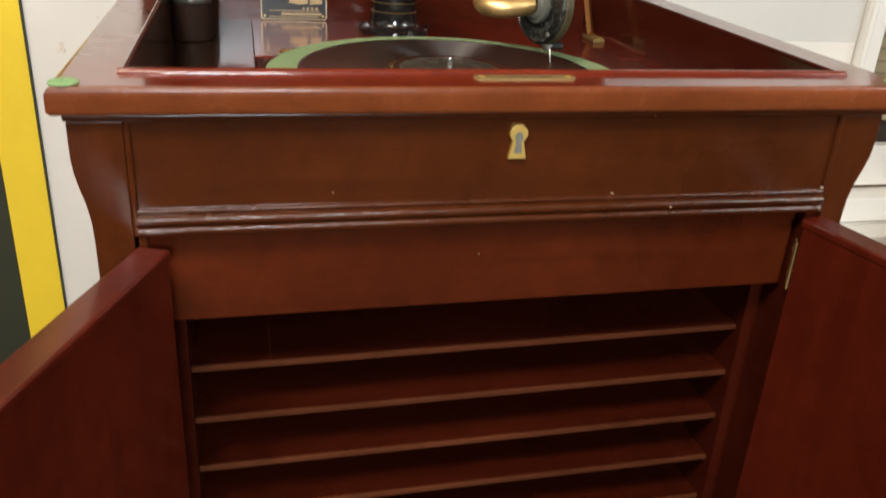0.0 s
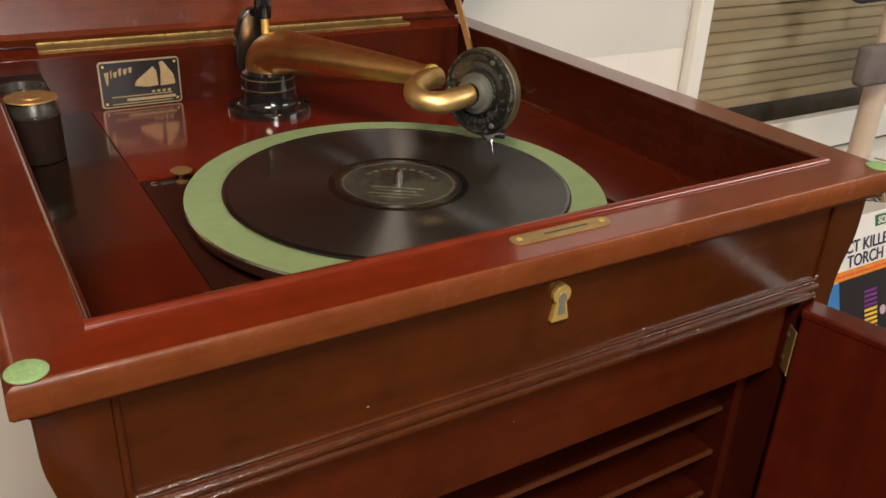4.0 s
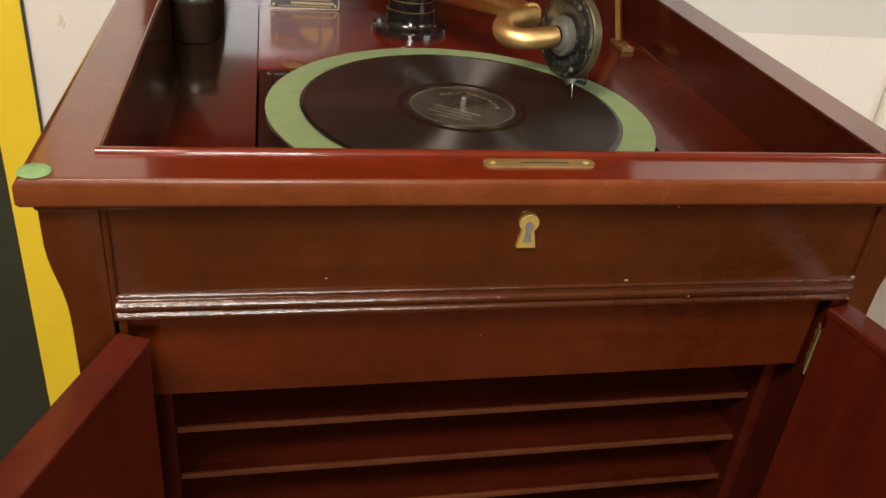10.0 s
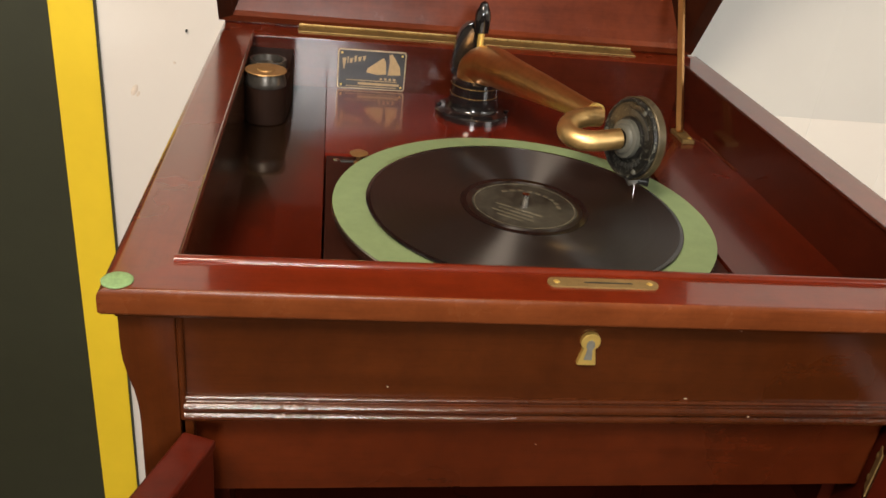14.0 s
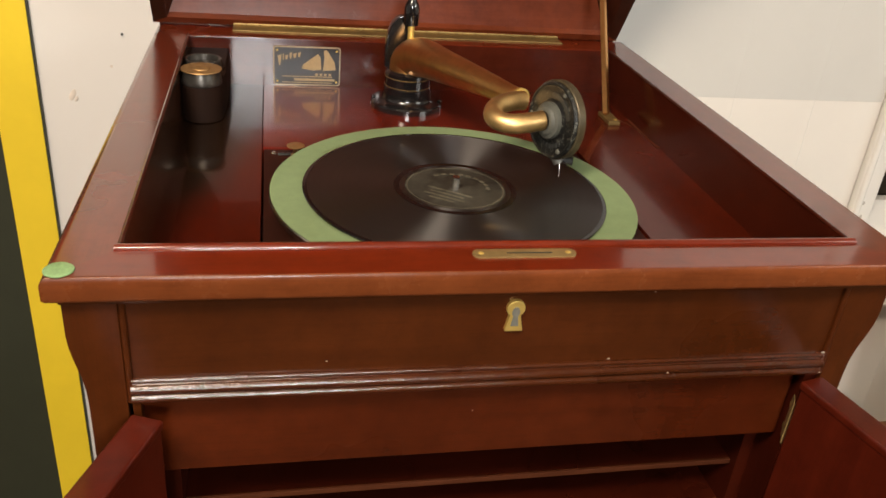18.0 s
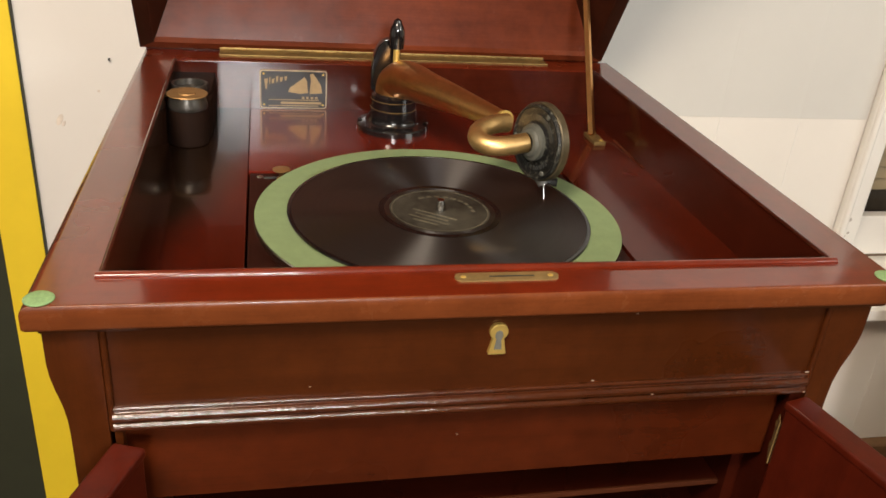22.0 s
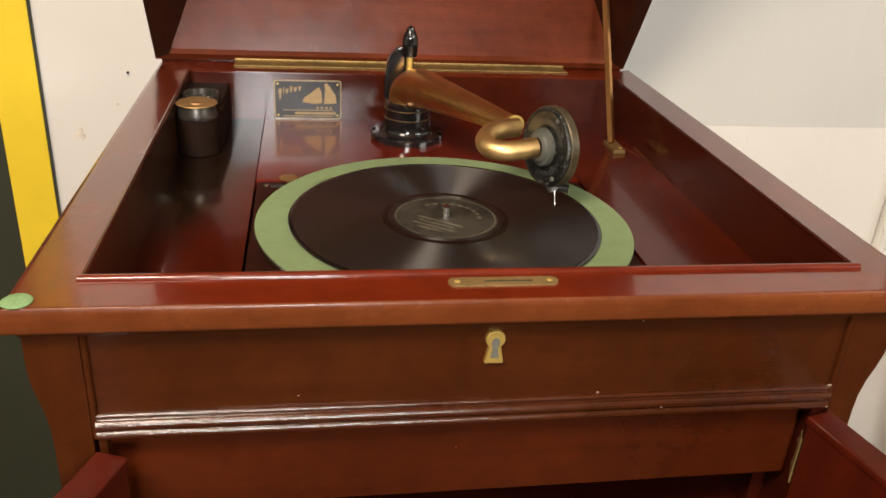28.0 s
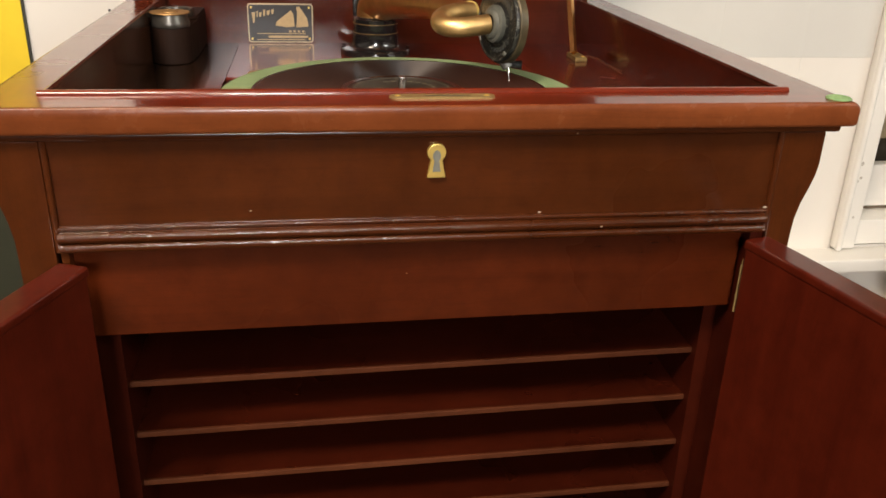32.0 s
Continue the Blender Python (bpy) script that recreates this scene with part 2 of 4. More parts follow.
# left lining, its brown lifted to stand in for haze reflected there
W_SIDE_DECK = wood("haze_toned_lining", (0.0480, 0.0195, 0.0096), (0.0760, 0.0300, 0.0140), "y", rough=0.2, coat=0.8, coat_rough=0.05, cloud=0.08)
W_MOTOR = wood("dull_motor_board", (0.0210, 0.0052, 0.0026), (0.0400, 0.0086, 0.0040), "y", rough=0.6, coat=0.06, coat_rough=0.3)
# deck strip with the shade beside the needle cups painted into its colour
W_STRIP = wood("shade_darkened_deck", (0.1050, 0.0112, 0.0038), (0.1800, 0.0185, 0.0060), "y", rough=0.2, coat=0.75, bump=0.01, coat_rough=0.05, cloud=0.08, darkened=((-0.245, 0.44), 0.066))
W_LID = wood("lid_mahogany", (0.1012, 0.0200, 0.0061), (0.1541, 0.0335, 0.0106), "x", rough=0.34, coat=0.35, coat_rough=0.16, cloud=0.12)
# interior reds set low, so the colour carries part of the cabinet's inner shade
W_INSIDE = wood("shaded_red_interior_upright", (0.0322, 0.0046, 0.0018), (0.0529, 0.0076, 0.0028), "z", rough=0.32, coat=0.3, coat_rough=0.14)
W_DOOR = wood("red_brown_door", (0.0590, 0.0070, 0.0027), (0.0890, 0.0112, 0.0041), "z", rough=0.3, coat=0.5, coat_rough=0.10, cloud=0.12)
W_SHELF = wood("shaded_red_interior_shelf", (0.0300, 0.0046, 0.0018), (0.0500, 0.0078, 0.0029), "x", rough=0.25, coat=0.5)
W_EDGE = wood("worn_shelf_edge", (0.0560, 0.0150, 0.0060), (0.1200, 0.0390, 0.0160), "x", rough=0.45, coat=0.1)
BRASS = plain("aged_gilt_brass", (0.72, 0.40, 0.145), 0.36, 1.0, 0.22, 70)
BRASS_DULL = plain("tarnished_brass", (0.29, 0.20, 0.075), 0.5, 0.80, 0.45, 120, 0.1)
BRASS_PALE = plain("pale_worn_brass", (0.33, 0.225, 0.09), 0.45, 0.55, 0.3, 150)
CUP_LID = plain("dull_tan_brass", (0.42, 0.25, 0.10), 0.5, 0.75, 0.25, 90)
PLATE_EDGE = plain("pale_plate_edge", (0.46, 0.35, 0.21), 0.42, 0.6, 0.3, 160)
CUP_GREY = plain("dull_dark_metal", (0.085, 0.078, 0.068), 0.32, 0.7, 0.6, 120, 0.2)
DARK_BLOCK = plain("blackened_wood", (0.0150, 0.0066, 0.0038), 0.6, 0.0, 0.35, 60, 0.1, spec=0.12)
GOOSE = plain("bright_gilt_brass", (0.80, 0.52, 0.22), 0.42, 1.0, 0.3, 110, 0.05)
BRASS_BRIGHT = plain("polished_brass", (0.76, 0.54, 0.15), 0.42, 0.7, 0.15, 80)
BLACK = plain("black_enamel", (0.009, 0.008, 0.008), 0.15, 0.0, 0.3, 50, coat=0.7)
BLACK_WORN = plain("worn_black_metal", (0.019, 0.020, 0.019), 0.36, 0.2, 1.6, 420, 0.6)
RUBBER = plain("grey_rubber", (0.095, 0.097, 0.080), 0.6, 0.0, 0.25, 150)
KEY_PLATE = plain("pale_worn_metal", (0.30, 0.30, 0.26), 0.4, 0.6, 0.3, 300)
NICKEL = plain("dull_nickel", (0.52, 0.49, 0.44), 0.25, 1.0, 0.15, 90)
FELT = plain("green_felt", (0.215, 0.290, 0.145), 0.95, 0.0, 0.10, 900, 0.5, spec=0.1)
FELT_BRIGHT = plain("bright_green_felt", (0.22, 0.35, 0.16), 0.95, 0.0, 0.3, 500, 0.6, spec=0.1)
WHITE_WALL = plain("white_wall_paint", (0.71, 0.675, 0.62), 0.55, 0.0, 0.025, 9, 0.04)
WHITE_TRIM = plain("white_gloss_paint", (0.80, 0.77, 0.71), 0.35, 0.0, 0.04, 14, 0.05)
YELLOW = plain("yellow_paint", (0.78, 0.560, 0.022), 0.55, 0.0, 0.05, 30, 0.1)
GREEN_BOARD = plain("dark_green_board", (0.026, 0.028, 0.013), 0.6, 0.0, 0.12, 30, 0.1)
STEEL = plain("bright_steel", (0.62, 0.60, 0.56), 0.2, 1.0, 0.1, 200)


def flecked_material(name, wear):
    """Black enamel with small scuffs rubbed through to grey metal."""
    mat = bpy.data.materials.new(name)
    nt, ns, ln, b = links(mat)
    mp = coords(nt)
    n = node(nt, "ShaderNodeTexNoise", Scale=330.0, Detail=5.0, Roughness=0.7, Distortion=0.8)
    ln.new(mp.outputs[0], n.inputs["Vector"])
    r = ramp(nt, [(wear, (0.006, 0.006, 0.006)), (wear + 0.06, (0.042, 0.043, 0.035)), (wear + 0.18, (0.24, 0.24, 0.19))])
    ln.new(n.outputs["Fac"], r.inputs[0]), ln.new(r.outputs[0], b.inputs["Base Color"])
    b.inputs["Roughness"].default_value = 0.3
    bp = node(nt, "ShaderNodeBump", Strength=0.5, Distance=0.0008)
    ln.new(n.outputs["Fac"], bp.inputs["Height"]), ln.new(bp.outputs[0], b.inputs["Normal"])
    return mat


FLECKED = flecked_material("scuffed_black_enamel", 0.54)
CHIPPED = flecked_material("chipped_enamel_edge", 0.51)


def record_material():
    """Black shellac with concentric grooves: an anisotropic gloss that runs round the centre."""
    mat = bpy.data.materials.new("grooved_shellac")
    nt, ns, ln, b = links(mat)
    b.inputs["Base Color"].default_value = (0.011, 0.0085, 0.0070, 1)
    b.inputs["Roughness"].default_value = 0.34
    b.inputs["Specular IOR Level"].default_value = 1.0
    b.inputs["Coat Weight"].default_value = 0.20
    b.inputs["Coat Roughness"].default_value = 0.06
    b.inputs["Anisotropic"].default_value = 1.0
    b.inputs["Anisotropic Rotation"].default_value = 0.25
    tan = nt.nodes.new("ShaderNodeTangent")
    tan.direction_type, tan.axis = "RADIAL", "Z"
    ln.new(tan.outputs[0], b.inputs["Tangent"])
    mp = coords(nt)
    ln_ = nt.nodes.new("ShaderNodeVectorMath")
    ln_.operation = "LENGTH"
    ln.new(mp.outputs[0], ln_.inputs[0])
    n = node(nt, "ShaderNodeTexNoise", Scale=260.0, Detail=4.0)
    n.noise_dimensions = "1D"
    ln.new(ln_.outputs["Value"], n.inputs["W"])
    rr = nt.nodes.new("ShaderNodeMapRange")
    rr.inputs["To Min"].default_value, rr.inputs["To Max"].default_value = 0.37, 0.43
    ln.new(n.outputs["Fac"], rr.inputs["Value"]), ln.new(rr.outputs[0], b.inputs["Roughness"])
    return mat


SHELLAC = record_material()


# ---- mesh helpers ----
def box(bm, lo, hi, bevel=0.0, segs=2):
    """An upright block from corner to corner."""
    lo, hi = Vector(lo), Vector(hi)
    m = Matrix.Translation((lo + hi) / 2) @ Matrix.Diagonal((*(hi - lo), 1))
    got = bmesh.ops.create_cube(bm, size=1, matrix=m)
    if bevel:
        edges = list({e for v in got["verts"] for e in v.link_edges})
        bmesh.ops.bevel(bm, geom=edges, offset=bevel, segments=segs, affect="EDGES", profile=0.5)
    return bm


def block(lo, hi, bevel=0.0, segs=2):
    return box(bmesh.new(), lo, hi, bevel, segs)


def prism(points, axis, lo, hi, bevel=0.0):
    """A flat outline drawn through the given axis from lo to hi. Points are in the two other axes, in x y z order."""
    bm = bmesh.new()

    def place(p, d):
        v = list(p)
        v.insert("xyz".index(axis), d)
        return v

    a = [bm.verts.new(place(p, lo)) for p in points]
    b = [bm.verts.new(place(p, hi)) for p in points]
    bm.faces.new(a), bm.faces.new(b[::-1])
    n = len(points)
    for i in range(n):
        bm.faces.new((a[i], b[i], b[(i + 1) % n], a[(i + 1) % n]))
    bmesh.ops.recalc_face_normals(bm, faces=bm.faces)
    if bevel:
        bmesh.ops.bevel(bm, geom=list(bm.edges), offset=bevel, segments=2, affect="EDGES", profile=0.5)
    return bm


def lathe(profile, steps=64, m=None):
    """Radii and heights turned round the z axis."""
    bm = bmesh.new()
    rings = []
    for r, z in profile:
        if r < 1e-6:
            rings.append([bm.verts.new((0, 0, z))])
        else:
            rings.append([bm.verts.new((r * math.cos(2 * math.pi * i / steps), r * math.sin(2 * math.pi * i / steps), z)) for i in range(steps)])
    for a, b in zip(rings, rings[1:]):
        for i in range(steps):
            j = (i + 1) % steps
            f = [a[i % len(a)], a[j % len(a)], b[j % len(b)], b[i % len(b)]]
            f = list(dict.fromkeys(f))
            if len(f) > 2:
                bm.faces.new(f)
    bmesh.ops.recalc_face_normals(bm, faces=bm.faces)
    if m is not None:
        bm.transform(m)
    return bm


def tube(path, radii, steps=28, caps=True):
    """A round tube along a list of points, with a radius at each."""
    bm = bmesh.new()
    path = [Vector(p) for p in path]
    rings, side = [], None
    for i, p in enumerate(path):
        way = (path[min(i + 1, len(path) - 1)] - path[max(i - 1, 0)]).normalized()
        if side is None:
            side = way.cross(Vector((0, 0, 1)) if abs(way.z) < 0.9 else Vector((1, 0, 0))).normalized()
        side = (side - way * side.dot(way)).normalized()
        up = way.cross(side)
        r = radii[i] if isinstance(radii, (list, tuple)) else radii
        rings.append([bm.verts.new(p + (side * math.cos(2 * math.pi * k / steps) + up * math.sin(2 * math.pi * k / steps)) * r) for k in range(steps)])
    for a, b in zip(rings, rings[1:]):
        for k in range(steps):
            bm.faces.new((a[k], a[(k + 1) % steps], b[(k + 1) % steps], b[k]))
    if caps:
        bm.faces.new(rings[0][::-1]), bm.faces.new(rings[-1])
    bmesh.ops.recalc_face_normals(bm, faces=bm.faces)
    return bm


def spline(points, n=8):
    """A smooth line through points."""
    pts = [Vector(p) for p in points]
    out = []
    for i in range(len(pts) - 1):
        p0, p1, p2, p3 = pts[max(i - 1, 0)], pts[i], pts[i + 1], pts[min(i + 2, len(pts) - 1)]
        for k in range(n):
            t = k / n
            out.append(0.5 * (2 * p1 + (p2 - p0) * t + (2 * p0 - 5 * p1 + 4 * p2 - p3) * t * t + (3 * p1 - p0 - 3 * p2 + p3) * t**3))
    return out + [pts[-1]]


def part(name, bm, mat, parent=None, label="", smooth=40):
    """One mesh object; under its thing or part where one is given."""
    me = bpy.data.meshes.new(name)
    bm.to_mesh(me)
    bm.free()
    me.materials.append(mat)
    if smooth:
        me.polygons.foreach_set("use_smooth", [True] * len(me.polygons))
        me.set_sharp_from_angle(angle=radians(smooth))
    ob = new(name, me)
    if smooth:
        ob.modifiers.new("weighted_normal", "WEIGHTED_NORMAL").keep_sharp = True
    if parent is not None:
        ob.parent = parent
    if label:
        ob["label"] = label
    return ob


def thing(name, label, category, group="", kind=""):
    return tagged(new(name), label, category, group, kind)


def structure(name, bm, mat, label, category=""):
    return tagged(part(name, bm, mat), label, category or name.split("_")[0], kind="structure")


# ---- room ----
WALL_Y = 0.63
# floor colour kept dark to dim what the varnish reflects
floor = structure("floor", block((-3.2, -4.6, -0.1), (3.2, 0.95, 0.0)), plain("floor_boards", (0.055, 0.034, 0.020), 0.9, 0, 0.2, 20, spec=0.15), "brown floor under the furniture", "floor")
ceiling = structure("ceiling", block((-3.2, -4.6, 2.42), (3.2, 0.95, 2.52)), WHITE_WALL, "plain white painted ceiling", "ceiling")
# unseen south wall, added dark so the cabinet front reflects little
structure("wall_south", block((-3.2, -4.7, 0), (3.2, -4.6, 2.42)), plain("dark_unseen_wall", (0.12, 0.075, 0.045), 0.6, 0, 0.2, 6), "unseen closing wall, dark to dim reflections", "wall")
structure("wall_west", block((-3.3, -4.6, 0), (-3.2, 0.95, 2.42)), WHITE_WALL, "plain white painted wall", "wall")
structure("wall_east", block((3.2, -4.6, 0), (3.3, 0.95, 2.42)), WHITE_WALL, "plain white painted wall", "wall")
WIN_L, WIN_R, WIN_B, WIN_T = 0.7855, 1.75, 0.60, 2.0
bm = bmesh.new()
for lo, hi in (((-3.2, WALL_Y, 0), (WIN_L, WALL_Y + 0.12, 2.42)), ((WIN_R, WALL_Y, 0), (3.2, WALL_Y + 0.12, 2.42)),
               ((WIN_L, WALL_Y, 0), (WIN_R, WALL_Y + 0.12, WIN_B)), ((WIN_L, WALL_Y, WIN_T), (WIN_R, WALL_Y + 0.12, 2.42))):
    box(bm, lo, hi)
structure("wall_north", bm, WHITE_WALL, "white painted wall behind the phonograph", "wall")

# wall boards to the side of the window: paler lower, greyer upper course, joints covered by fine painted beads
PALE_BOARD = plain("pale_lower_board", (0.80, 0.755, 0.685), 0.5, 0.0, 0.03, 9, 0.04)
GREY_BOARD = plain("grey_upper_board", (0.640, 0.625, 0.580), 0.5, 0.0, 0.03, 9, 0.04)
lower = tagged(new("wall_boarding"), "pale painted boards along the lower wall", "wall boarding", kind="structure")
for x0, x1 in ((0.2000, 0.5024), (0.5026, 0.6334), (0.6336, 0.7460)):
    part("board", block((x0, WALL_Y - 0.0014, 0.170), (x1, WALL_Y - 0.0003, 0.9065), 0.0004), PALE_BOARD, lower)
    part("board", block((x0, WALL_Y - 0.0012, 0.9067), (x1, WALL_Y - 0.0003, 2.40), 0.0004), GREY_BOARD, lower)
for x0, x1 in ((0.7465, 0.7934), (0.7936, 0.9244), (0.9246, 1.0560), (1.0562, 1.8000)):
    part("board", block((x0, WALL_Y - 0.0014, 0.170), (x1, WALL_Y - 0.0003, 0.5740), 0.0004), PALE_BOARD, lower)
for x in (0.7935, 0.9245, 1.0561):
    part("joint_bead", tube([(x, WALL_Y - 0.0010, 0.170), (x, WALL_Y - 0.0010, 0.5740)], 0.0010, 8), WHITE_TRIM, lower)
for x in (0.5025, 0.6335):
    part("joint_bead", tube([(x, WALL_Y - 0.0010, 0.170), (x, WALL_Y - 0.0010, 0.9065)], 0.0010, 8), WHITE_TRIM, lower)
    part("joint_bead", tube([(x, WALL_Y - 0.0006, 0.9065), (x, WALL_Y - 0.0006, 2.40)], 0.0008, 8), GREY_BOARD, lower)

TAN_TRIM = wood("tan_stained_trim", (0.150, 0.085, 0.042), (0.240, 0.150, 0.080), "x", rough=0.5, coat=0.1)
structure("trim", block((0.945, WALL_Y - 0.030, 0), (1.80, WALL_Y - 0.002, 0.280), 0.004), TAN_TRIM, "tan wooden skirting under the window", "skirting")
structure("baseboard", block((-3.2, WALL_Y - 0.015, 0), (0.7, WALL_Y - 0.001, 0.165), 0.003), WHITE_TRIM, "white painted baseboard along the wall", "baseboard")

# ---- phonograph cabinet ----
phono = thing("phonograph", "red mahogany talking machine cabinet with open lid and doors", "phonograph")
X, FRONT, BACK, TOP = 0.284, -0.022, 0.556, 1.0
INX, INF, INB = 0.246, 0.012, 0.508
RT = 0.9830

# rim: one mitred frame with eased edges
def frame_ring(ox0, ox1, oy0, oy1, ix, iy0, iy1, z0, z1, side, front):
    bm = bmesh.new()
    rings = []
    levels = [(0.0016, 0.0016, z0), (0, 0, z0 + 0.0022)]
    for k in range(7):
        a = radians(15 * k)
        levels.append((side * (1 - math.cos(a)), front * (1 - math.cos(a)), z1 - side + side * math.sin(a)))
    for ex, ey, z in levels:
        rings.append([bm.verts.new(p) for p in ((ox0 + ex, oy0 + ey, z), (ox1 - ex, oy0 + ey, z), (ox1 - ex, oy1 - ey, z), (ox0 + ex, oy1 - ey, z))])
    for z in (z1, z0):
        rings.append([bm.verts.new(p) for p in ((-ix, iy0, z), (ix, iy0, z), (ix, iy1, z), (-ix, iy1, z))])
    for a, c in zip(rings, rings[1:] + rings[:1]):
        for k in range(4):
            bm.faces.new((a[k], a[(k + 1) % 4], c[(k + 1) % 4], c[k]))
    bmesh.ops.recalc_face_normals(bm, faces=bm.faces)
    return bm


rim = part("rim", frame_ring(-X, X, FRONT, BACK, INX, INF, INB, RT, TOP, 0.0060, 0.0022), W_X, phono)
rim.data.materials.append(W_NOSE)
for f in rim.data.polygons:
    if f.normal.y < -0.55 and f.center.y < INF - 0.01:
        f.material_index = 1
rim.data.materials.append(W_RIM_SIDE)
for f in rim.data.polygons:
    if abs(f.center.x) > 0.24:
        f.material_index = 2
part("rim_underside", block((-0.27, INF - 0.014, RT - 0.004), (0.27, INF, RT)), W_X, phono)
BEAD = 0.0032
for a, b in (((-INX - 0.0025, INF, TOP), (INX + 0.0025, INF, TOP)), ((-INX, INF, TOP), (-INX, INB, TOP)), ((INX, INF, TOP), (INX, INB, TOP))):
    part("bead", tube([a, b], BEAD if a[1] == b[1] else 0.0018, 12), W_X if a[1] == b[1] else W_WELL, phono)
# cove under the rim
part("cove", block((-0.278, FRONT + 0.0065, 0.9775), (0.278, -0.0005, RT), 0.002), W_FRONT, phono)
part("cove", block((-0.278, 0.0, 0.9775), (-0.2585, 0.54, RT), 0.002), W_Y, phono)
part("cove", block((0.2585, 0.0, 0.9775), (0.278, 0.54, RT), 0.002), W_Y, phono)

# well: inner walls, deck boards
DECK, LOW = 0.9462, 0.9438
part("well_front", block((-INX, INF - 0.012, DECK - 0.02), (INX, INF, RT)), W_X, phono)
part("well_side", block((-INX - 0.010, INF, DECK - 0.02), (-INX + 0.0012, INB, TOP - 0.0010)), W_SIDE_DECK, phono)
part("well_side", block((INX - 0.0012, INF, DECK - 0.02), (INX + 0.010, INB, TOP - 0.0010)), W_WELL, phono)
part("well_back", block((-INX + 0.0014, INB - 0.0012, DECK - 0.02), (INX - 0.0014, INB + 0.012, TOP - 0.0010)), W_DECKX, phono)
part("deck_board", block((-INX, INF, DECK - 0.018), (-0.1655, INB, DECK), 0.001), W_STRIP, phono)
part("deck_board", block((-0.165, 0.3145, DECK - 0.018), (0.1505, INB, DECK)), W_DECK, phono)
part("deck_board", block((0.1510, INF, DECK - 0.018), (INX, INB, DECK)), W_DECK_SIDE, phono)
part("motor_board", block((-0.164, INF, DECK - 0.02), (0.150, 0.3140, LOW), 0.0008), W_MOTOR, phono, "dark motor board under the turntable")

# case
part("side_panel", block((-0.262, 0.03, 0.12), (-0.250, 0.54, 0.9775)), W_Z, phono)
part("side_panel", block((0.250, 0.03, 0.12), (0.262, 0.54, 0.9775)), W_Z, phono)
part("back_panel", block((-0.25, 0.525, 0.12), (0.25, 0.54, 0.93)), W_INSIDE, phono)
part("bottom_panel", block((-0.25, 0.0, 0.12), (0.25, 0.525, 0.14)), W_X, phono)
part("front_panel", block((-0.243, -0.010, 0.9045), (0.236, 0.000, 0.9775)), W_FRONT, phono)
part("apron", prism([(-0.243, 0.8365), (0.2262, 0.8390), (0.2262, 0.907), (-0.243, 0.907)], "y", -0.002, 0.016, 0.0015), W_APRON, phono)
def bead_arc(y, z, r):
    """Front half of a bead from its top to its foot, with a narrow flat on its upper shoulder."""
    return [(y - r * math.cos(radians(a)), z + r * math.sin(radians(a))) for a in (88, 64, 38, 16, -12, -45, -88)]


prof = [(0.0, 0.9212)] + bead_arc(-0.0112, 0.9194, 0.0017) + bead_arc(-0.0120, 0.9135, 0.0034) + bead_arc(-0.0114, 0.9064, 0.0033) + [(0.0, 0.9030)]
part("moulding", prism(prof, "x", -0.243, 0.236), W_MOULD, phono, smooth=12)


def stile(side):
    s = -1 if side < 0 else 1
    w, inner = (0.2765, 0.2455) if s < 0 else (0.2690, 0.2385)
    curve = [(0, 0.9773), (0, 0.955), (0.001, 0.946), (0.0035, 0.936), (0.007, 0.925), (0.0092, 0.913), (0.0098, 0.900), (0.0098, 0.02)]
    o = [(w - d * (0.8 if s < 0 else 1.15), z) for d, z in curve] + [(inner, 0.02), (inner, 0.9773)]
    return prism([(s * x, z) for x, z in o], "y", -0.013, 0.035, 0.001)


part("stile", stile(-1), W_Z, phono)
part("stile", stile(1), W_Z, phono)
part("stile_bead", tube([(-0.2437, -0.011, 0.9775), (-0.2437, -0.011, 0.904)], 0.0022, 10), W_Z, phono)
part("stile_bead", tube([(0.2372, -0.011, 0.9775), (0.2372, -0.011, 0.904)], 0.0022, 10), W_Z, phono)

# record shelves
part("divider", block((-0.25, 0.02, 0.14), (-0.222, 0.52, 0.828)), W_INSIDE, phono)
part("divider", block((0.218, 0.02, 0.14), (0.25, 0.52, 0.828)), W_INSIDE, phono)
for i in range(10):
    z = 0.7805 - 0.0453 * i
    board = lambda lo, hi: prism([(-0.222, z - hi), (0.218, z + 0.005 - hi), (0.218, z + 0.005 + lo), (-0.222, z + lo)], "y", 0.030 - 5 * lo, 0.50)
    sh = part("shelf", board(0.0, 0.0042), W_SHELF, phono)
    part("shelf_edge", prism([(-0.222, z - 0.0044), (0.218, z + 0.0006), (0.218, z + 0.0052), (-0.222, z + 0.0002)], "y", 0.0275, 0.0302, 0.0006), W_EDGE, sh, "worn paler shelf edge")

# lid, hinged at the back and leaning forward
LID = 58
lid_m = Matrix.Translation((-0.008, 0.553, 1.0015)) @ Matrix.Rotation(radians(-LID), 4, "X")
# in lid space x runs across, y away from the camera when shut (negative: towards the front), z up


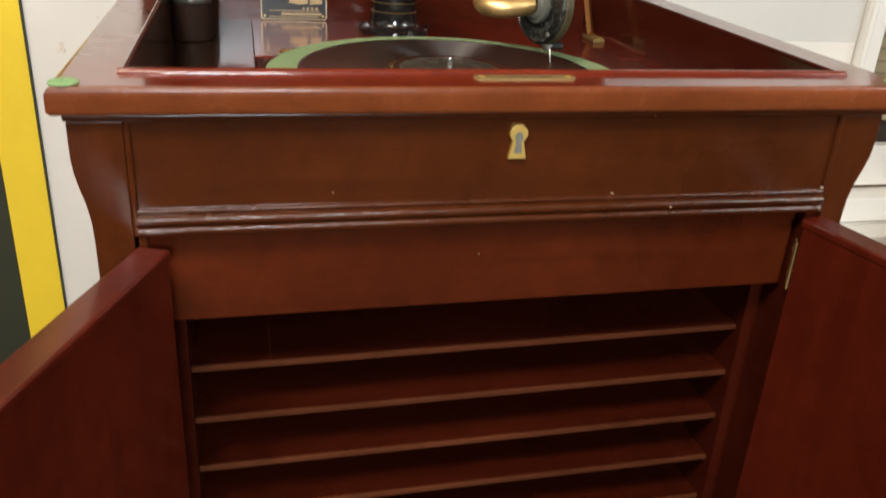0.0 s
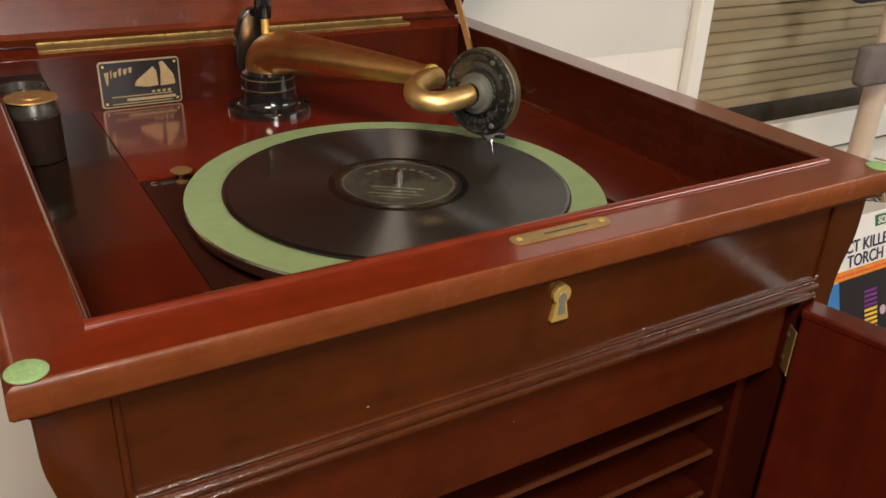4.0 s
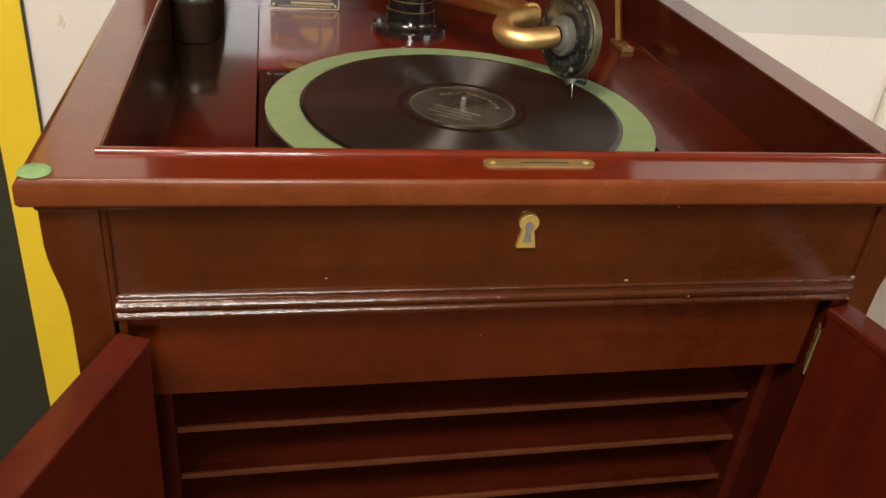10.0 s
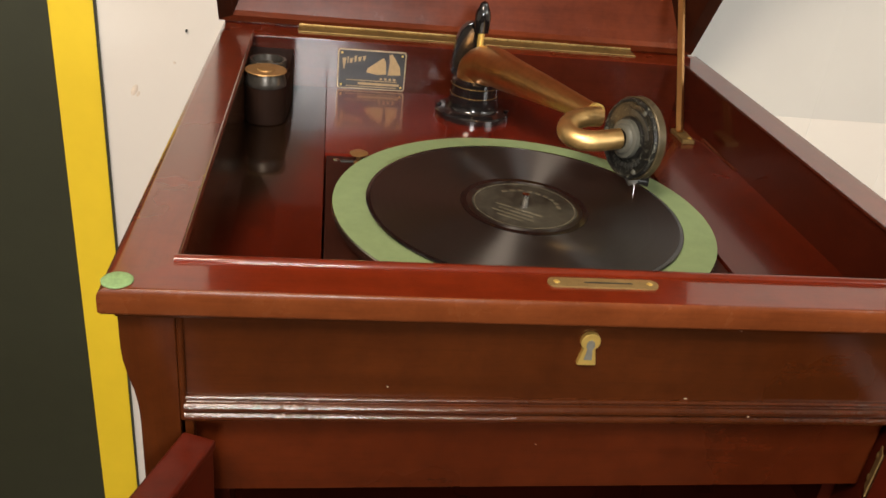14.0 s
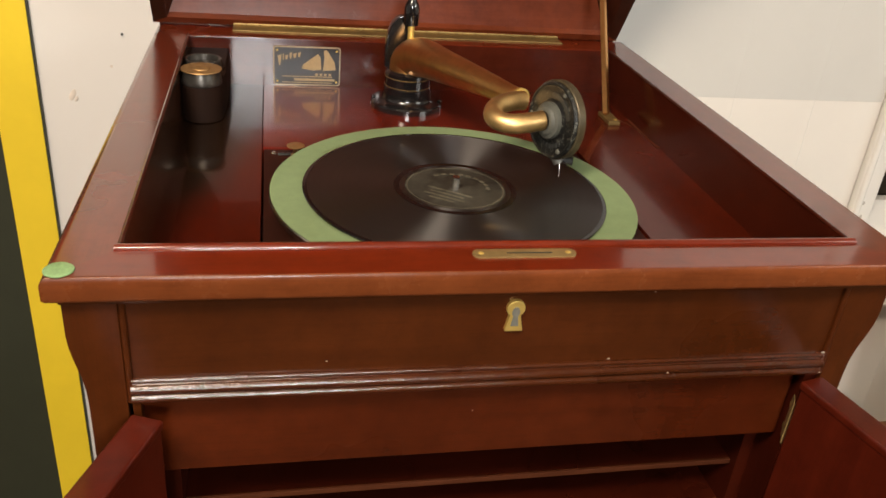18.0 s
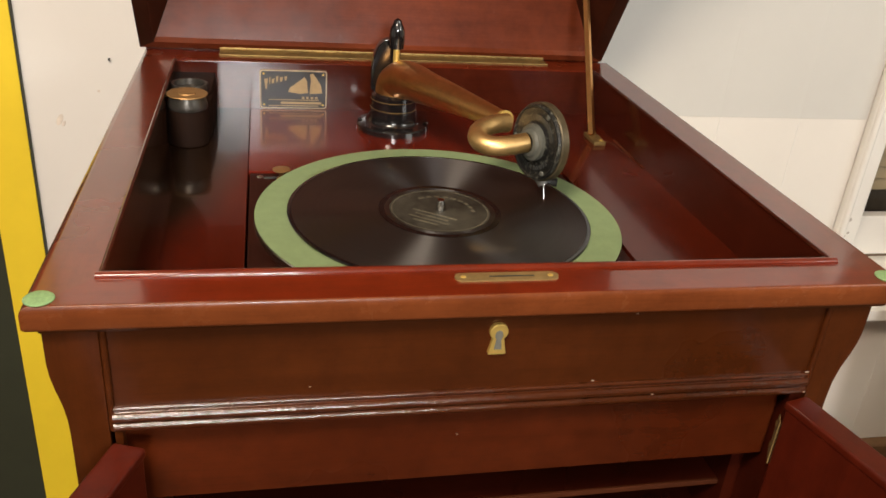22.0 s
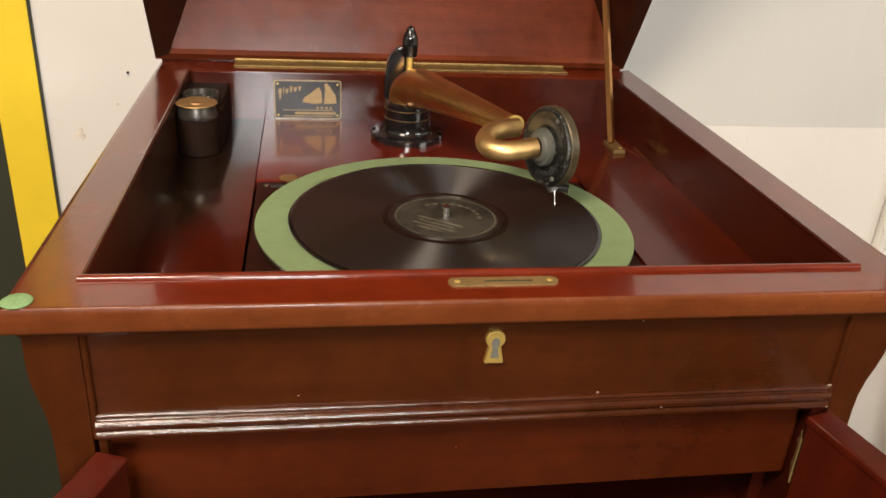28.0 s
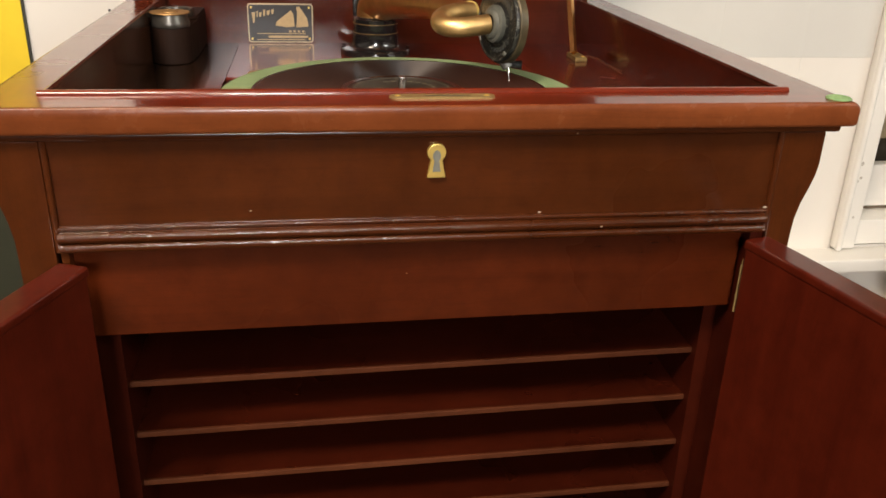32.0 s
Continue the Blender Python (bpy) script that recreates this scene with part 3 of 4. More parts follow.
def lid_shell():
    bm = bmesh.new()
    rows = [(0.0, 0.0), (0.0, 0.012), (0.010, 0.016), (0.016, 0.035), (0.026, 0.060), (0.046, 0.085), (0.056, 0.092)]
    W, L = 0.280, 0.575
    outer, inner = [], []
    for inset, z in rows:
        outer.append([bm.verts.new(p) for p in ((-W + inset, -inset, z), (W - inset, -inset, z), (W - inset, -L + inset, z), (-W + inset, -L + inset, z))])
    t = 0.016
    for inset, back, z in [(t, 0.009, 0.0), (t + 0.002, 0.011, 0.006), (t + 0.022, 0.050, 0.042), (t + 0.048, 0.096, 0.074)]:
        inner.append([bm.verts.new(p) for p in ((-W + inset, -back, z), (W - inset, -back, z), (W - inset, -L + inset, z), (-W + inset, -L + inset, z))])
    loops = outer[::-1] + inner
    for a, b in zip(loops, loops[1:]):
        for i in range(4):
            bm.faces.new((a[i], a[(i + 1) % 4], b[(i + 1) % 4], b[i]))
    bm.faces.new(outer[-1]), bm.faces.new(inner[-1])
    bmesh.ops.recalc_face_normals(bm, faces=bm.faces)
    bm.transform(lid_m)
    return bm


lid = part("lid", lid_shell(), W_LID, phono, "open domed mahogany lid", smooth=18)
lid.data.materials.append(W_LID_FRAME)
unlid = lid_m.inverted()
for f in lid.data.polygons:
    at = unlid @ f.center
    if abs(at.x) > 0.205 and at.z < 0.08 or f.normal.z < -0.9:
        f.material_index = 1

part("back_strip", block((-0.282, 0.5562, TOP - 0.012), (0.270, 0.5615, TOP + 0.014), 0.001), W_DECKX, phono)
# piano hinge along the back of the rim
hinge = part("lid_hinge", block((-0.1995, 0.531, TOP), (0.194, 0.5525, TOP + 0.0016), 0.0005), BRASS_DULL, phono, "long brass piano hinge")
n = 26
for i in range(n):
    x0 = -0.1995 + 0.3935 * i / n
    part("knuckle", tube([(x0 + 0.0004, 0.5535, TOP + 0.003), (x0 + 0.3935 / n - 0.0004, 0.5535, TOP + 0.003)], 0.003, 10), BRASS_DULL, hinge)

# doors
def door(side):
    """A door leaf that stands open; its hinge edge at the origin, its width along +y, its inner face at x = 0."""
    return block((-0.010, 0.0, 0.13), (0.010, 0.235, 0.899), 0.0035, 3)


def door_leaf(side, place, turn):
    bm = door(side)
    m = Matrix.Translation(place) @ Matrix.Rotation(radians(turn), 4, "Z")
    bm.transform(m)
    leaf = part("door", bm, W_DOOR, phono, "open mahogany cabinet door")
    cap = block((-0.0108, -0.0006, 0.8925), (0.0108, 0.2356, 0.9000), 0.0022, 3)
    cap.transform(m)
    part("top_edge", cap, W_DOOR, leaf)
    return leaf


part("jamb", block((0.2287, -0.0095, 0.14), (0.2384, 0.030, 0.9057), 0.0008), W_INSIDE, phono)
leaf_m = Matrix.Translation((0.2225, -0.0160, 0)) @ Matrix.Rotation(radians(57.5 - 90), 4, "Z")
bm = block((-0.0005, 0.0, 0.8420), (0.0005, 0.0235, 0.8795), 0.0003)
bm.transform(leaf_m)
jh = part("jamb_hinge", bm, BRASS_PALE, phono, "brass butt hinge on the jamb")
part("pin", tube([leaf_m @ Vector((0, 0, z)) for z in (0.8415, 0.8800)], 0.0007, 10), BRASS_PALE, jh)
for z in (0.8505, 0.8710):
    part("screw", lathe([(0, 0.0010), (0.0022, 0.0007), (0.0030, 0)], 16, leaf_m @ Matrix.Translation((-0.0005, 0.0110, z)) @ Matrix.Rotation(radians(-90), 4, "Y")), BRASS_DULL, jh)
part("return_piece", block((-0.2436, -0.0105, 0.8300), (-0.2385, 0.0130, 0.9041), 0.0008), W_Z, phono)
door_leaf(-1, (-0.2335, -0.022, 0), 159)
door_leaf(1, (0.2315, -0.014, 0), 193)

# lock plate, keyhole, felt pads
lock_outline = [(0.0315 + 0.005 * math.cos(radians(t)), -0.0005 + 0.005 * math.sin(radians(t))) for t in range(-90, 91, 15)]
lock_outline += [(-0.0275 + 0.005 * math.cos(radians(t)), -0.0005 + 0.005 * math.sin(radians(t))) for t in range(90, 271, 15)]
lock = part("lock_plate", prism(lock_outline, "z", TOP, TOP + 0.0012), BRASS_PALE, phono, "brass lock plate let into the rim")
part("slot", block((-0.010, -0.0014, TOP + 0.0008), (0.020, -0.0002, TOP + 0.0014)), BLACK_WORN, lock)
for x in (-0.027, 0.031):
    part("screw", lathe([(0, 0.0009), (0.0016, 0.0006), (0.0022, 0)], 16, Matrix.Translation((x, -0.0005, TOP + 0.001))), BRASS_BRIGHT, lock)


def keyhole_outline(k=1.0):
    pts = []
    for i in range(25):
        a = radians(-52 + 284 * i / 24)
        pts.append((0.0062 * k * math.cos(a), 0.0065 + 0.0062 * k * math.sin(a)))
    return pts + [(-0.0062 * k, -0.0105 - 0.0015 * (k - 1)), (0.0062 * k, -0.0105)]


esc = prism([(x - 0.0025, z + 0.960) for x, z in keyhole_outline()], "y", -0.0135, -0.0095, 0.0008)
esc = part("escutcheon", esc, BRASS_BRIGHT, phono, "worn brass keyhole escutcheon")
part("keyhole", prism([(x * 0.42 - 0.0025, (z - 0.0065) * 0.62 + 0.9645) for x, z in keyhole_outline()], "y", -0.0139, -0.0130), KEY_PLATE, esc)
CHIP = plain("pale_chip", (0.34, 0.26, 0.19), 0.6, 0, 0.2, 300)
for x, z, r, y in ((0.2340, 0.9225, 0.0011, -0.0128), (0.2352, 0.9060, 0.0007, -0.0145), (0.0900, 0.9790, 0.0005, -0.0156), (-0.123, 0.9285, 0.0005, -0.0101), (0.070, 0.9222, 0.0008, -0.0101), (0.113, 0.9130, 0.0006, -0.0167), (-0.020, 0.8760, 0.0004, -0.0021)):
    part("chip", lathe([(0, 0.0003), (r * 0.7, 0.0002), (r, 0)], 8, Matrix.Translation((x, y, z)) @ Matrix.Rotation(radians(90), 4, "X") @ Matrix.Diagonal((1.6, 0.8, 1, 1))), CHIP, phono)
for x, y in ((-0.2744, -0.0135), (0.2729, -0.0125)):
    part("felt_pad", lathe([(0, 0.0016), (0.0075, 0.0014), (0.0085, 0.0006), (0.0085, 0)], 24, Matrix.Translation((x, y, TOP + 0.0002))), FELT_BRIGHT, phono, "small round green felt pad")

# ---- turntable and record ----
CX, CY, PZ = -0.0052, 0.1806, 0.9615
c = Matrix.Translation((CX, CY, 0))
platter = part("turntable", lathe([(0, 0.951), (0.146, 0.951), (0.152, 0.9525), (0.1538, 0.956), (0.1538, PZ - 0.0012), (0.1528, PZ - 0.0003), (0, PZ - 0.0003)], 128, c), NICKEL, phono, "nickel-edged turntable")
part("felt", lathe([(0, PZ - 0.0004), (0.1530, PZ - 0.0004), (0.1534, PZ + 0.0004), (0.1525, PZ + 0.001), (0, PZ + 0.001)], 128, c), FELT, platter, "sage green felt cover")
part("hub", lathe([(0, LOW - 0.0008), (0.0220, LOW - 0.0008), (0.0220, 0.9512), (0, 0.9512)], 32, c), NICKEL, platter)
FELT_STAIN = plain("brown_felt_stain", (0.185, 0.240, 0.112), 0.95, 0.0, 0.3, 400, 0.4, spec=0.1)
for x, y, w, h, turn in ((-0.0960, 0.2740, 0.020, 0.0030, 42),):
    bm = lathe([(0, 0.00025), (0.7, 0.0002), (1.0, 0)], 22)
    for v in bm.verts:
        v.co.xy *= 1 + 0.35 * noise.noise(v.co * 3.0 + Vector((x * 90, 0, 0)))
    bm.transform(Matrix.Translation((x, y, PZ + 0.0010)) @ Matrix.Rotation(radians(turn), 4, "Z") @ Matrix.Diagonal((w, h, 1, 1)))
    part("felt_stain", bm, FELT_STAIN, platter, "brownish rubbed spot on the felt")
part("spindle", lathe([(0.0036, 0.96), (0.0036, 0.9725), (0.0030, 0.9748), (0, 0.9757)], 20, c), STEEL, platter)

record = thing("record", "black shellac gramophone record lying on the turntable", "record")
RZ = PZ + 0.0012
part("disc", lathe([(0.0037, 0.0), (0.1255, 0.0), (0.1268, 0.0006), (0.1268, 0.0016), (0.1258, 0.0022), (0.122, 0.0021), (0.0475, 0.0019), (0.0470, 0.0022), (0.0430, 0.0022), (0.0422, 0.0019), (0.0037, 0.0019)], 160), SHELLAC, record)
part("label_disc", lathe([(0.0037, 0.00195), (0.0037, 0.0023), (0.0424, 0.0023), (0.0430, 0.0019)], 96), plain("black_paper_label", (0.030, 0.028, 0.021), 0.5, 0, 1.3, 130), record, "black paper label with gold print")
record.matrix_world = Matrix.Translation((CX, CY, RZ))
GOLD_INK = plain("faded_gold_ink", (0.120, 0.108, 0.074), 0.5, 0.2, 0.7, 300)
PLAIN_SHELLAC = plain("smooth_black_shellac", (0.007, 0.006, 0.006), 0.16, 0, 0.3, 120, coat=0.2)
part("run_out", lathe([(0.0432, 0.0018), (0.0432, 0.00212), (0.0520, 0.00222), (0.0520, 0.0018)], 128), PLAIN_SHELLAC, record, "smooth run-out ring round the label")
part("outer_edge", lathe([(0.1238, 0.0019), (0.1240, 0.0024), (0.1262, 0.0023), (0.1274, 0.0014), (0.1270, 0.0004)], 160), PLAIN_SHELLAC, record, "smooth raised edge")
# rubbed print: an arc of bars above the hole and straight lines of bars below it
for k in range(9):
    a = radians(150 - 15 * k)
    bm = block((-0.0022, -0.0016, 0.0022), (0.0022, 0.0016, 0.00255))
    bm.transform(Matrix.Rotation(radians(-35), 4, "Z") @ Matrix.Translation((0.0280 * math.cos(a), 0.0280 * math.sin(a), 0)) @ Matrix.Rotation(a + math.pi / 2, 4, "Z"))
    part("print_bar", bm, GOLD_INK, record)
for y, w in ((-0.0105, 0.040), (-0.0165, 0.030), (-0.0225, 0.036), (-0.0280, 0.022)):
    bm = block((-w / 2, y - 0.0011, 0.0022), (w / 2, y + 0.0011, 0.00255))
    bm.transform(Matrix.Rotation(radians(-35), 4, "Z"))
    part("print_bar", bm, GOLD_INK, record)
part("label_ring", lathe([(0.0404, 0.0023), (0.0404, 0.0025), (0.0412, 0.0025), (0.0412, 0.0023)], 96), GOLD_INK, record)


# ---- tone arm ----
FX, FY = -0.0085, 0.447
arm = part("tone_arm_base", lathe([(0, DECK - 0.0005), (0.0400, DECK - 0.0005), (0.0402, 0.9515), (0.0388, 0.9530), (0.0320, 0.9536), (0.0290, 0.9550), (0.0272, 0.9580), (0.0264, 0.9640), (0.0262, 0.9690), (0.0254, 0.9696), (0.0252, 0.9850), (0.0225, 0.9876), (0, 0.9876)], 64, Matrix.Translation((FX, FY, 0))), BLACK, phono, "black enamelled tone arm bracket")
for z in (0.9700, 0.9800):
    part("gold_line", lathe([(0.0253, z), (0.0257, z + 0.0004), (0.0253, z + 0.0008)], 64, Matrix.Translation((FX, FY, 0))), BRASS_DULL, arm)
for a in (170, 350, 80):
    part("screw", lathe([(0, 0.0012), (0.0022, 0.0009), (0.0030, 0)], 16, Matrix.Translation((FX + 0.0370 * math.cos(radians(a)), FY + 0.0370 * math.sin(radians(a)), 0.9542))), BLACK, arm)
pts = spline([(FX, FY, 0.984), (FX, FY, 0.990), (FX + 0.001, FY - 0.001, 0.996), (FX + 0.005, FY - 0.009, 1.0025), (FX + 0.0125, FY - 0.027, 1.0075), (0.016, 0.381, 1.011), (0.0335, 0.335, 1.0145), (0.0650, 0.2560, 1.0190)], 8)
rad = []
for p in pts:
    d = (Vector((FX, FY)) - p.xy).length
    rad.append(0.0208 if d < 0.02 else max(0.0083, 0.0208 - (d - 0.02) * 0.0690))
part("tone_arm", tube(pts, rad, 40), BRASS, arm, "tapered gilt brass tone arm")
end, way = pts[-1], (pts[-1] - pts[-4]).normalized()
part("arm_ring", tube([end - way * 0.004, end - way * 0.003, end + way * 0.0005, end + way * 0.0015], [0.0088, 0.0098, 0.0098, 0.0085], 32), BRASS_BRIGHT, arm)
# the crook swings out and comes back to the sound box
gn = spline([(0.066, 0.25, 1.0195), (0.054, 0.2455, 1.02), (0.0395, 0.238, 1.0178), (0.033, 0.227, 1.0145), (0.0355, 0.216, 1.0122), (0.045, 0.21, 1.0118), (0.058, 0.2095, 1.0128), (0.074, 0.2125, 1.0145)], 8)
part("gooseneck", tube(gn, [0.0086] * len(gn), 32), GOOSE, arm, "bright brass gooseneck")
# sound box: its face is turned to the gooseneck
SBC = Vector((0.0815, 0.2135, 1.0145))
SBM = look(SBC, SBC + Vector((math.cos(radians(20)), math.sin(radians(20)), -0.05)))
sb = part("sound_box", lathe([(0, -0.0075), (0.0315, -0.0075), (0.0335, -0.0065), (0.0340, -0.0040)], 72, SBM), FLECKED, arm, "chipped black sound box")
part("rim_band", lathe([(0.0335, -0.0110), (0.0347, -0.0104), (0.0347, -0.0040), (0.0338, -0.0030), (0.0325, -0.0035), (0.0318, -0.0060)], 72, SBM), plain("greasy_brown_band", (0.075, 0.058, 0.030), 0.42, 0.4, 0.5, 200, 0.3), sb, "dull brownish metal band")
part("face", lathe([(0.0325, -0.0040), (0.0322, -0.0012), (0.0312, -0.0002), (0.0298, -0.0004), (0.0285, -0.0012), (0.0190, -0.0010), (0.0178, -0.0002), (0.0165, 0.0006), (0, 0.0006)], 72, SBM), FLECKED, sb, "black cast face with worn raised lettering")
for i in range(26):
    a = radians(20 + 140 * i / 25) if i < 15 else radians(215 + 110 * (i - 15) / 10)
    m = SBM @ Matrix.Translation((0.0226 * math.cos(a), 0.0226 * math.sin(a), -0.0010)) @ Matrix.Rotation(a, 4, "Z")
    bm = block((-0.0019, -0.0012, 0), (0.0019, 0.0012, 0.0008))
    bm.transform(m)
    part("raised_mark", bm, plain("rubbed_grey_metal", (0.07, 0.073, 0.068), 0.4, 0.6, 0.4, 300) if i == 0 else bpy.data.materials["rubbed_grey_metal"], sb)
part("chipped_edge", lathe([(0.0300, -0.0006), (0.0310, 0.0004), (0.0324, 0.0000), (0.0334, -0.0022)], 72, SBM), CHIPPED, sb, "chipped pale edge")
part("collar", lathe([(0.0086, 0.0), (0.0160, 0.0), (0.0163, 0.0015), (0.0158, 0.0045), (0.0142, 0.0056), (0.0132, 0.0058), (0.0122, 0.0075), (0.0105, 0.0084), (0.0086, 0.0086)], 48, SBM), RUBBER, sb, "grey rubber collar")
for a in (65, 185, 305):
    part("face_screw", lathe([(0, 0.0014), (0.0018, 0.0011), (0.0024, 0)], 14, SBM @ Matrix.Translation((0.0285 * math.cos(radians(a)), 0.0285 * math.sin(radians(a)), -0.0004))), RUBBER, sb)
part("needle_arm", tube([(0.0885, 0.2105, 0.9850), (0.0925, 0.2075, 0.9770)], [0.0058, 0.0046], 14), plain("grimy_metal", (0.16, 0.155, 0.14), 0.45, 0.7, 0.5, 200), sb)
part("thumb_screw", tube([(0.0945, 0.2095, 0.9800), (0.1050, 0.2060, 0.9795)], [0.0032, 0.0040], 12), FLECKED, sb)
part("needle", tube([(0.0930, 0.2075, 0.9780), (0.0930, 0.2020, 0.9655)], [0.0010, 0.0003], 10), STEEL, sb)
# upright bracket behind the elbow
fin = [(-0.0330, 0.984), (-0.0335, 1.005), (-0.0310, 1.022), (-0.0270, 1.033), (-0.0205, 1.040), (-0.0150, 1.042), (-0.0040, 1.042), (-0.0020, 1.034), (-0.0020, 0.984)]
part("bracket_fin", prism(fin, "y", 0.462, 0.474, 0.0018), BLACK, arm)
part("bracket_knob", lathe([(0.0080, 1.034), (0.0086, 1.044), (0.0084, 1.052), (0.0070, 1.057), (0.0052, 1.060), (0.0040, 1.064), (0, 1.0665)], 28, Matrix.Translation((-0.0075, 0.455, 0))), BLACK, arm)
part("pivot_pin", tube([(-0.0078, 0.4500, 1.018), (-0.0078, 0.4510, 1.041)], 0.0036, 16), BRASS_BRIGHT, arm)

# ---- fittings in the well ----
stay = part("lid_stay", tube([(0.2165, 0.412, 0.953), (0.2235, 0.512, 1.087), (0.2290, 0.590, 1.1915)], 0.0040, 4), BRASS, phono, "brass lid stay rod")
part("deck_seam", tube([(INX - 0.0020, 0.410, DECK + 0.0004), (INX - 0.0020, 0.325, DECK + 0.0004)], [0.0012, 0.0007], 8), W_EDGE, phono, "pale worn seam at the foot of the lining")
foot = part("stay_bracket", block((0.2130, 0.392, DECK), (0.2270, 0.428, 0.9510), 0.0008), BRASS_DULL, phono, "brass stay bracket screwed to the deck")
for y in (0.398, 0.423):
    part("screw", lathe([(0, 0.0012), (0.0020, 0.0009), (0.0028, 0)], 14, Matrix.Translation((0.2235, y, 0.9509))), BRASS_BRIGHT, foot)
part("spring_wire", tube(spline([(0.2225, 0.392, 0.9535), (0.2290, 0.374, 0.9540), (0.2335, 0.350, 0.9530), (0.2400, 0.312, 0.9520)], 6), 0.0007, 8), STEEL, phono)

# needle cups: one dark block in the corner, an open cup at its back and a lidded one in front
def rounded_tail(cx, cy, r, back, wall, right, n=14):
    """Outline of the block seen from above: straight along wall and back, round at its front end."""
    arc = [(cx + r * math.cos(radians(a)), cy + r * math.sin(radians(a))) for a in [10 - 190 * k / n for k in range(n + 1)]]
    return [(wall, back), (right, back), (right, cy + 0.035)] + arc + [(wall, cy)]


corner = part("corner_block", prism(rounded_tail(-0.2250, 0.3930, 0.0205, 0.5075, -0.2458, -0.2025), "z", DECK, 0.9836, 0.002), DARK_BLOCK, phono, "dark corner block for the needle cups")
part("corner_step", prism(rounded_tail(-0.2250, 0.4400, 0.0215, 0.5075, -0.2458, -0.2030), "z", 0.9834, 0.9870, 0.0015), DARK_BLOCK, corner)
part("rear_cup", lathe([(0, 0.9870), (0.0185, 0.9868), (0.0190, 0.9935), (0.0180, 0.9950), (0.0160, 0.9945), (0.0150, 0.9885), (0, 0.9880)], 40, Matrix.Translation((-0.2258, 0.4380, 0))), CUP_GREY, phono, "open dull metal needle cup")
CUP = Matrix.Translation((-0.2245, 0.391, 0))
cup = part("needle_cup", lathe([(0, 0.9835), (0.0192, 0.9835), (0.0197, 0.9850), (0.0194, 0.9880), (0.0182, 0.9920), (0.0172, 0.9965), (0, 0.9965)], 48, CUP), CUP_GREY, phono, "dark metal needle cup with a brass lid")
part("cup_lid", lathe([(0, 0.9965), (0.0195, 0.9966), (0.0201, 0.9972), (0.0196, 0.9980), (0.0170, 0.9982), (0.0085, 0.9976), (0.0078, 0.9986), (0.0060, 0.9990), (0.0045, 0.9984), (0, 0.9984)], 56, CUP), CUP_LID, cup, "tarnished brass lid")
brake = part("brake_knob", lathe([(0, LOW - 0.001), (0.0046, LOW - 0.001), (0.0046, LOW + 0.0014), (0.0024, LOW + 0.0026), (0.0022, LOW + 0.0066), (0.0040, LOW + 0.0080), (0.0080, LOW + 0.0090), (0.0086, LOW + 0.0101), (0.0072, LOW + 0.0109), (0, LOW + 0.0113)], 32, Matrix.Translation((-0.1345, 0.2990, 0))), CUP_LID, phono, "small brass brake knob")
for x, y in ((-0.1545, 0.3050), (-0.1470, 0.0920), (0.1420, 0.0900)):
    part("board_screw", lathe([(0, 0.0014), (0.0026, 0.0010), (0.0036, 0)], 16, Matrix.Translation((x, y, LOW - 0.0002))), STEEL, phono)
part("speed_lever", block((-0.151, 0.2990, LOW - 0.0004), (-0.128, 0.3032, LOW + 0.0016), 0.0008), BLACK_WORN, phono)

# maker's plate: gold border, black field, plain shapes for the emblem, bars for its lines
PX0, PX1, PZ0, PZ1 = -0.1545, -0.0785, 0.9471, 0.9922
def rounded(x0, x1, z0, z1, r, n=5):
    """A rectangle with round corners, in x and z."""
    out = []
    for cx, cz, a0 in ((x1 - r, z1 - r, 0), (x0 + r, z1 - r, 90), (x0 + r, z0 + r, 180), (x1 - r, z0 + r, 270)):
        out += [(cx + r * math.cos(radians(a0 + 90 * k / n)), cz + r * math.sin(radians(a0 + 90 * k / n))) for k in range(n + 1)]
    return out


plate = part("nameplate", prism(rounded(PX0, PX1, PZ0, PZ1, 0.0032), "y", INB - 0.0022, INB + 0.0004, 0.0003), PLATE_EDGE, phono, "black and gold maker's plate")
part("plate_field", prism(rounded(PX0 + 0.0014, PX1 - 0.0014, PZ0 + 0.0014, PZ1 - 0.0014, 0.0022), "y", INB - 0.0027, INB - 0.0020), plain("black_plate_lacquer", (0.010, 0.009, 0.009), 0.32, 0.0, 0.4, 160, 0.2), plate)


def gilt(name, points):
    sx, sz = (PX1 - PX0) / 0.0785, (PZ1 - PZ0) / 0.0440
    part(name, prism([(PX0 + (x + 0.1580) * sx, PZ0 + (z - 0.9505) * sz) for x, z in points], "y", INB - 0.0032, INB - 0.0025), GILT, plate)


